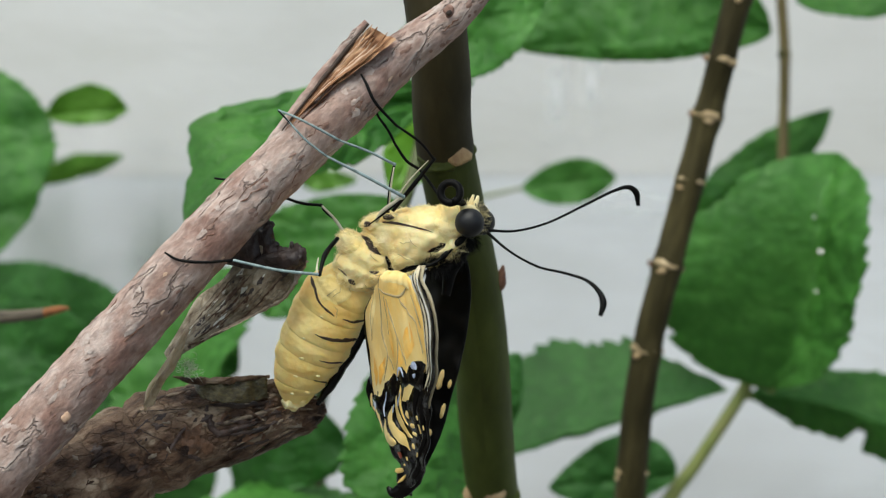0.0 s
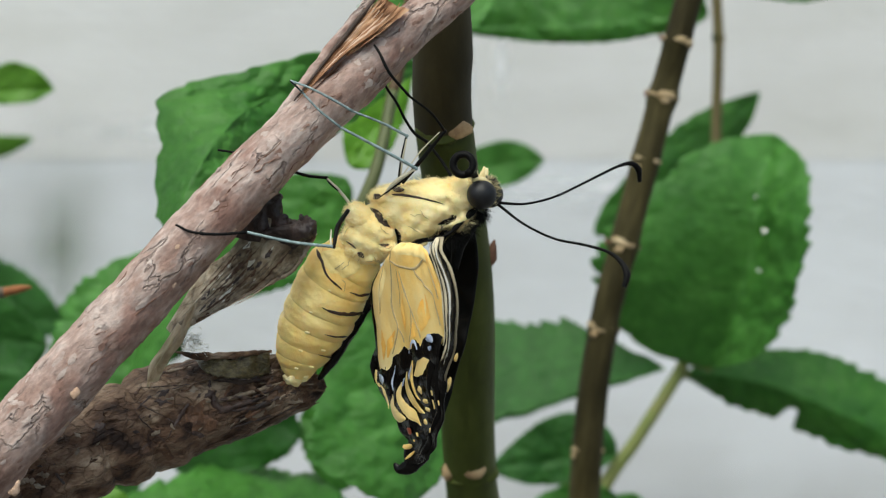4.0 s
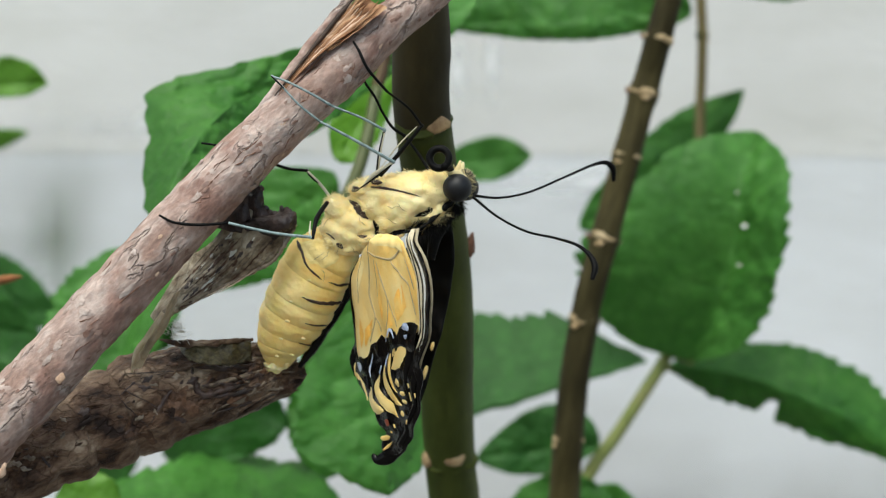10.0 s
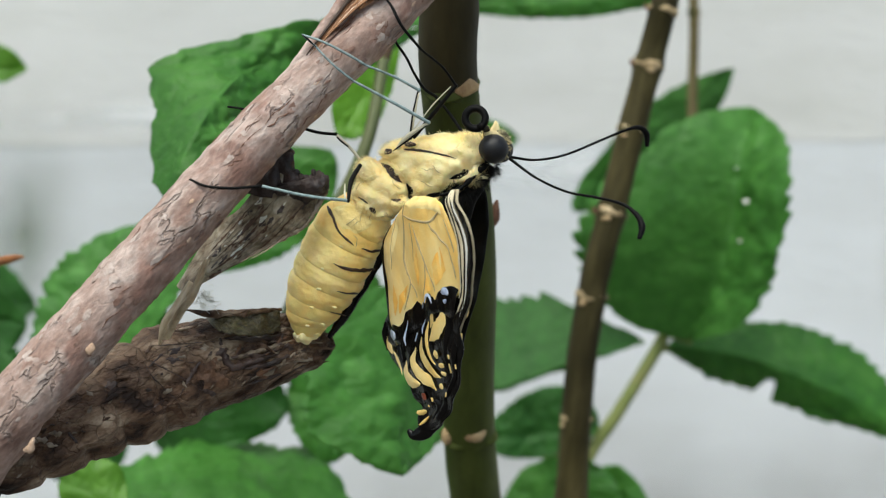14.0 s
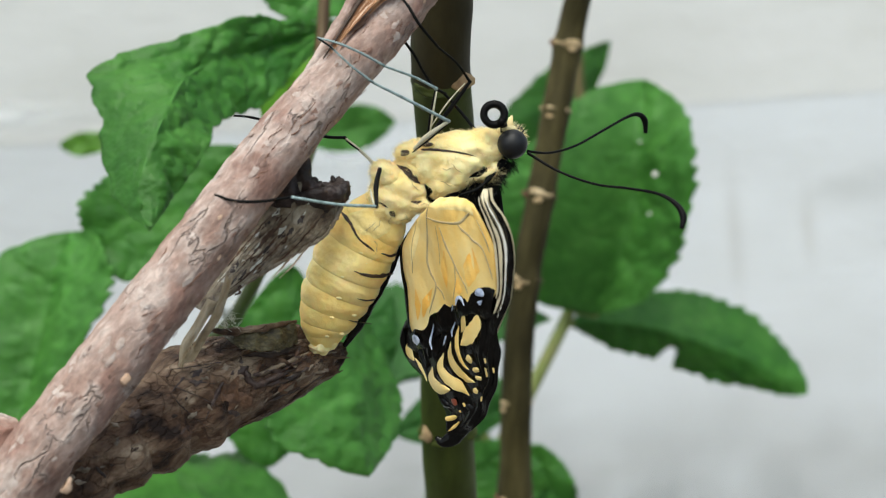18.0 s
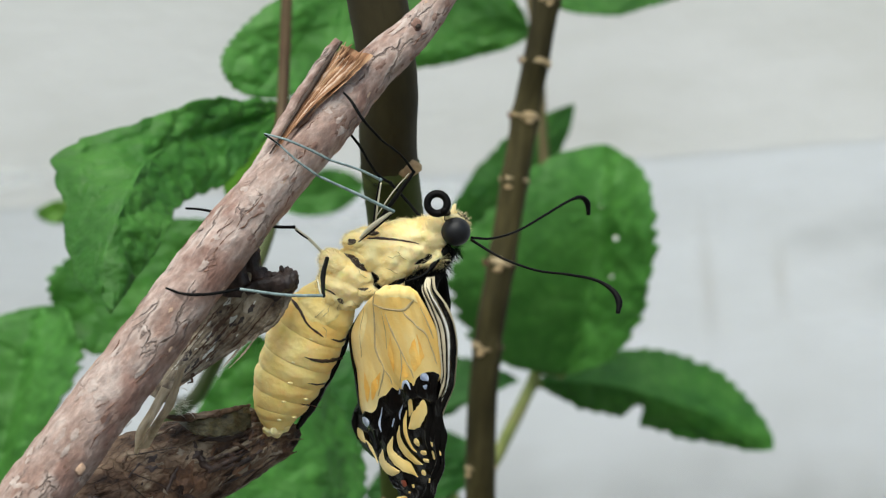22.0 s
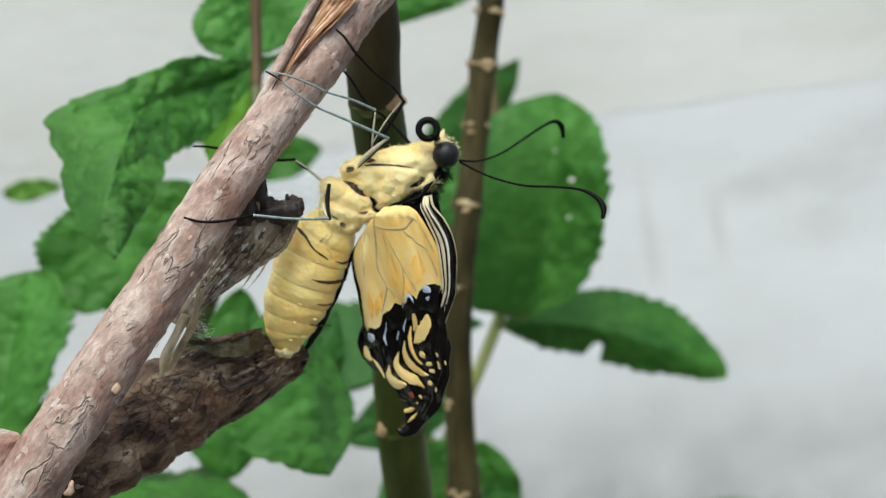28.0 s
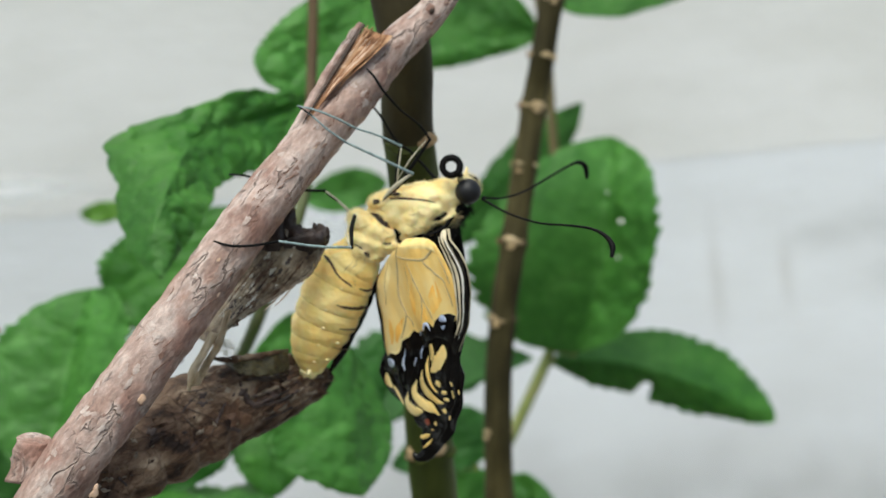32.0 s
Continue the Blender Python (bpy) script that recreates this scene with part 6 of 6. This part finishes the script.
for pts, w in (([(6.87, 9.62), (8.34, 7.44), (8.91, 5.59), (8.83, 3.76), (8.29, 1.92), (7.31, 0.08), (5.85, -1.79), (4.37, -3.79)], (0.13, 0.31, 0.39, 0.39, 0.39, 0.39, 0.39, 0.31)), ([(6.42, 9.44), (7.45, 7.17), (8, 5.21), (7.82, 3.37), (7.26, 1.53), (6.4, -0.12), (5.16, -2)], (0.05, 0.1, 0.1, 0.1, 0.1, 0.1, 0.08)), ([(6.17, 9.29), (6.78, 6.99), (7.27, 5.13), (7.1, 3.29), (6.61, 1.43), (5.83, -0.32)], (0.05, 0.08, 0.08, 0.08, 0.08, 0.08)), ([(5.42, -1.58), (4.52, -3.26), (4.24, -4.96)], (0.41, 0.52, 0.41))):
    part("black_stripe", ribbon(pts, w, h=0.02, n=34), BLACK, fore, "black stripe on the folded wing")
part("black_margin", ribbon([(-3.85, 6.67), (-5.02, 5.41), (-5.8, 4.13), (-6.11, 2.38), (-6.14, 0.85), (-6.62, -1.13), (-7.17, -2.91)], (0.03, 0.1, 0.18, 0.23, 0.28, 0.34, 0.36), h=-0.12, n=34), BLACK, panel, "thin black wing margin")
for pts, w in (([(-0.34, 8.86), (-1.08, 7.42), (-1.65, 5.73), (-2.35, 3.61), (-2.22, 2.32), (-1.84, 1.02), (-2.91, -0.71), (-3.48, -1.58)], (0.18, 0.16, 0.16, 0.13, 0.13, 0.13, 0.13, 0.1)), ([(-1.84, 1.02), (-1.23, 0.47), (-1.15, -0.39)], (0.13, 0.1, 0.08)), ([(-1.05, 7.73), (0.34, 7.31), (2.91, 6.92), (3.93, 7.42), (4.64, 7.84)], (0.1, 0.13, 0.16, 0.16, 0.08)), ([(0.71, 6.71), (1.01, 5.01), (1.47, 3.52), (1.84, 2.24), (2.42, 1.18), (2.53, 0.33)], (0.08, 0.13, 0.13, 0.1, 0.1, 0.08)), ([(1.56, 2.99), (1.24, 1.41), (0.57, -0.08)], (0.08, 0.08, 0.05)), ([(2.88, 6.84), (3.98, 5.55), (5.12, 4.47), (5.62, 3.01), (5.78, 1.55)], (0.16, 0.13, 0.13, 0.1, 0.08)), ([(-2.73, 7.27), (-3.91, 4.94), (-4.54, 2.36)], (0.05, 0.08, 0.05)), ([(0.23, 6.94), (0.03, 5.25), (-0.53, 3.14)], (0.03, 0.05, 0.03)), ([(5.31, 7.15), (5.84, 5.48), (6.08, 4.03)], (0.05, 0.1, 0.05))):
    part("wing_vein", ribbon(pts, [q * 0.85 for q in w], h=0.085, n=28, across=4, dome=0.06), VEIN, panel, "grey brown wing vein")
for pts, w in (([(4.03, 4.5), (3.49, 2.63), (2.8, 0.96)], (0.08, 0.67, 0.16)), ([(-2.36, 0.81), (-3.52, -0.49), (-4.42, -2.01)], (0.05, 0.34, 0.1)), ([(1.66, 1.82), (1.47, 0.77), (1.44, 0.34)], (0.05, 0.41, 0.21)), ([(-4.53, 0.83), (-4.68, -0.7), (-5.15, -2.24)], (0.05, 0.31, 0.08)), ([(0.74, 4.6), (0.03, 2.7), (-0.23, 0.78)], (0.05, 0.41, 0.1))):
    part("orange_flush", ribbon(pts, [q * 1.3 for q in w], h=0.095, n=20, across=8, dome=0.006), AMBER, panel, "orange flush between the veins")
for pts, w in (([(-0.42, 8.61), (1.1, 8.84), (2.84, 8.71), (4.2, 8.34), (4.97, 7.48)], (0.25, 0.5, 0.55, 0.5, 0.2)), ([(-1.78, 7.87), (-2.77, 6.63), (-3.75, 4.94), (-4.59, 3.01)], (0.15, 0.4, 0.45, 0.1))):
    part("wing_root", ribbon(pts, w, h=0.088, n=30, across=10, dome=0.03), ROOT, panel, "pale folded root of the wing")
part("black_border", wing_sheet([(-7.14, -3.02), (-6.72, -3.53), (-5.86, -3.01), (-4.77, -3.07), (-4.07, -2.5), (-3.48, -1.58), (-2.78, -1.32), (-2.07, -1.1), (-1.18, -0.39), (-0.68, -0.76), (0.01, -0.46), (0.73, -0.55), (1.34, 0.3), (2.02, 0.29), (2.29, -0.3), (2.96, 0.5), (3.78, 0.99), (4.99, 0.98), (5.64, 0.41)], [(-8.12, -5.15), (-7.12, -5.58), (-6.41, -5.35), (-5.23, -5.11), (-4.47, -4.87), (-3.7, -4.2), (-2.95, -3.76), (-2.42, -3.53), (-1.74, -3.31), (-1.1, -3.2), (-0.4, -2.87), (0.27, -2.65), (0.7, -2.22), (1.24, -1.9), (1.86, -1.79), (2.43, -1.68), (3.04, -1.79), (3.8, -2.21), (4.79, -1.79)], nu=110, nv=14, h=0.12), BLACK, panel, "scalloped black border of the golden wing")
# eyespot centres, plus a few thin strokes that paint glints on glossy black
for pts, w in (([(3.57, 0.28), (4.11, 0.42), (4.5, 0.06)], (0.26, 0.41, 0.21)), ([(3.67, -0.42), (3.92, -0.57), (4.22, -0.31)], (0.08, 0.21, 0.08)), ([(0.92, -0.72), (1.29, -0.08), (1.73, -0), (1.98, -0.77)], (0.08, 0.16, 0.16, 0.08)), ([(-0.26, -1.36), (0.16, -0.98), (0.38, -0.72)], (0.05, 0.13, 0.05)), ([(-6.53, -4.37), (-5.76, -4.14), (-5, -4.13)], (0.36, 0.57, 0.26)), ([(-3.09, -2.67), (-3.77, -4.2), (-3.66, -5.08)], (0.03, 0.13, 0.05)), ([(-0.12, -2.44), (-0.73, -3.3), (-0.77, -3.85)], (0.05, 0.13, 0.05)), ([(-1.56, -3.74), (-2.13, -4.62)], (0.08, 0.1))):
    part("spot_and_glint", ribbon(pts, w, h=0.3, n=14), BLUEWHITE, panel, "bluish white spot")
for pts, w in (([(3.03, -1.83), (2.47, -2.96), (1.26, -3.89), (-0.04, -4.77)], (0.31, 0.67, 0.78, 0.31)), ([(1.33, -1.58), (0.84, -2.65), (0.25, -3.56)], (0.31, 0.47, 0.16)), ([(-0.06, -2.98), (-0.56, -4.17), (-0.64, -5.47), (-0.29, -6.66), (0.31, -7.18)], (0.13, 0.28, 0.31, 0.26, 0.1)), ([(-1.42, -4.5), (-2.05, -5.93), (-1.72, -7.19), (-0.54, -8.03), (0.8, -8.41)], (0.1, 0.36, 0.52, 0.44, 0.1)), ([(-2.82, -5.62), (-3.5, -7.06), (-2.86, -8.15), (-1.64, -8.9), (-0.53, -9.78)], (0.1, 0.39, 0.57, 0.54, 0.16)), ([(-4.6, -6.98), (-5.09, -8.21), (-4.16, -9.07), (-2.64, -9.2)], (0.13, 0.57, 0.67, 0.21)), ([(0.38, -6.1), (0.87, -6.09), (1.27, -6.13)], (0.31, 0.41, 0.26)), ([(0.91, -7.17), (1.72, -7.15)], (0.23, 0.26)), ([(1, -7.9), (1.7, -8.06)], (0.21, 0.21)), ([(0.29, -9.36), (0.62, -9.24), (0.72, -9.52)], (0.26, 0.31, 0.21)), ([(3.04, -5.94), (2.93, -6.43)], (0.16, 0.13)), ([(2.59, -6.91), (2.37, -7.88)], (0.18, 0.16)), ([(-8.01, -4.81), (-7.99, -5.78), (-7.38, -6.53)], (0.21, 0.57, 0.16)), ([(-7.23, -6.26), (-6.68, -6.96), (-6.2, -7.91), (-6, -8.51)], (0.1, 0.21, 0.16, 0.05)), ([(-4.38, -12.24), (-3.73, -12.17), (-2.97, -12)], (0.26, 0.28, 0.13)), ([(-4.26, -13.44), (-3.57, -13.01), (-2.82, -12.52)], (0.08, 0.16, 0.08)), ([(-1.5, -10.52), (-1.43, -10.91)], (0.16, 0.13)), ([(-2.28, -11.43), (-2.04, -11.34)], (0.13, 0.1)), ([(3.7, -6.89), (3.69, -7.36)], (0.13, 0.1)), ([(1.31, -9.76), (1.05, -10.24)], (0.1, 0.1))):
    part("wing_mark", ribbon(pts, w, h=-0.08, n=30, dome=0.08), GOLD, tip, "golden yellow mark")
part("wing_mark", ribbon([(-2.59, -10.08), (-2.49, -10.78)], (0.36, 0.31), h=-0.1), RUST, tip, "rusty red mark")
for pts, w in (([(-2.8, -2.23), (-4.02, -4.21), (-4.87, -6.21)], (0.1, 0.31, 0.1)), ([(-1.45, -1.79), (-2.64, -3.76), (-3.54, -5.74)], (0.1, 0.36, 0.1)), ([(-0.53, -1.79), (-1.72, -3.75), (-2.26, -5.06)], (0.08, 0.26, 0.08)), ([(0.41, -3.73), (-0.18, -5.24), (0.44, -6.75)], (0.16, 0.26, 0.1)), ([(-2.26, -5.06), (-2.93, -6.83), (-2.08, -8.12)], (0.08, 0.13, 0.08)), ([(-3.67, -6.18), (-4.29, -7.74), (-3.24, -8.93)], (0.08, 0.16, 0.08)), ([(3.45, -2.42), (2.96, -4.13), (2.18, -5.85), (1.99, -7.57)], (0.26, 0.36, 0.31, 0.21)), ([(3.84, -4.12), (3.51, -5.82), (2.61, -7.99), (0.88, -10.42)], (0.21, 0.31, 0.31, 0.21)), ([(-4.67, -9.53), (-4.37, -10.63), (-3, -11.24)], (0.26, 0.41, 0.21)), ([(-1.32, -10.73), (-0.96, -11.6), (-2.52, -12.77)], (0.31, 0.41, 0.21)), ([(0.64, -10.22), (-0.78, -12.03), (-2.68, -13.34)], (0.26, 0.41, 0.21)), ([(-8.21, -3.36), (-8.96, -4.94), (-8.79, -6.29)], (0.21, 0.36, 0.16)), ([(-6.82, -5.13), (-6.52, -6.24), (-5.9, -7.34)], (0.16, 0.31, 0.16)), ([(-4.96, -4.22), (-5.59, -5.78), (-5.52, -7.11)], (0.13, 0.31, 0.13))):
    part("wing_fold", ribbon(pts, w, h=-0.27, n=22, dome=0.2), BLACK, tip, "glossy black crumpled fold")

# the other pair of wings behind
far = thick(part("far_wing", sheet([(-4.2, 8, 1), (-5.3, 12, -2.3), (-5.9, 13.5, -5.8), (-6.2, 14, -9.3), (-6.3, 13.5, -13.4), (-5.9, 12, -17.4), (-5.9, 10, -21.2)],
    [(-1.5, 5.5, 4.1), (0, 6, 2.1), (0.3, 6.2, -1.3), (-0.3, 6.8, -5.8), (-1.5, 7.5, -10.3), (-2.6, 8, -14.5), (-4.8, 8.5, -19.1)], nu=60, nv=24, bulge=(-0.6, -1.0, 0), wrinkle=0.9, freq=0.45), MATTE, bug, "black upper side of the other wings"), 0.16)
for p, r in (((-2.7, 7, -9.4), (0.28, 0.3, 1.0)), ((-1.8, 7, -9.7), (0.22, 0.3, 0.5)), ((-2.5, 7.6, -12.4), (0.22, 0.3, 0.7)), ((-3.9, 8, -14.6), (0.25, 0.3, 0.4))):
    part("wing_mark", ball(p, r, turn=Matrix.Rotation(0.25, 3, "Y"), seg=12, rough=0.35, freq=1.5), GOLD, far, "golden yellow mark")
tail = part("wing_tail", tube([(-5.0, 6, -18.6), (-5.2, 6.3, -20.2), (-6.0, 6.6, -21.5), (-7.1, 6.8, -21.9), (-7.7, 7, -21.4)], [1.4, 1.15, 0.8, 0.5, 0.15], n=20, seg=14, rough=0.25, freq=0.9, flat=0.5), BLACK, tip, "small curled black wing tail")


def motions():
    """The wing slowly lengthens, and the antennae sink a little."""
    base = tip.location.copy()
    down = WING_TURN @ Vector((0, -1, 0))
    rows = ((0.0, -1.5), (3.0, -1.35), (6.0, -1.15), (9.0, -0.87), (13.0, -0.38), (17.0, -0.1), (21.0, 0.0), (26.0, 0.35), (29.0, 0.42), (32.0, 0.7))
    walk(tip, [(t, Matrix.Translation(base + down * d * MM)) for t, d in rows])
    for ob, swing in ((antenna_low, 2.2), (antenna_high, 5.2)):
        at = ob.location.copy()
        walk(ob, [(t, Matrix.Translation(at) @ Matrix.Rotation(radians(-swing * k), 4, "Y")) for t, k in ((0.0, 1.0), (3.0, 0.9), (6.0, 0.5), (9.0, 0.45), (13.0, 0.15), (19.0, 0.0), (26.0, 0.0), (32.0, 0.1))])


motions()
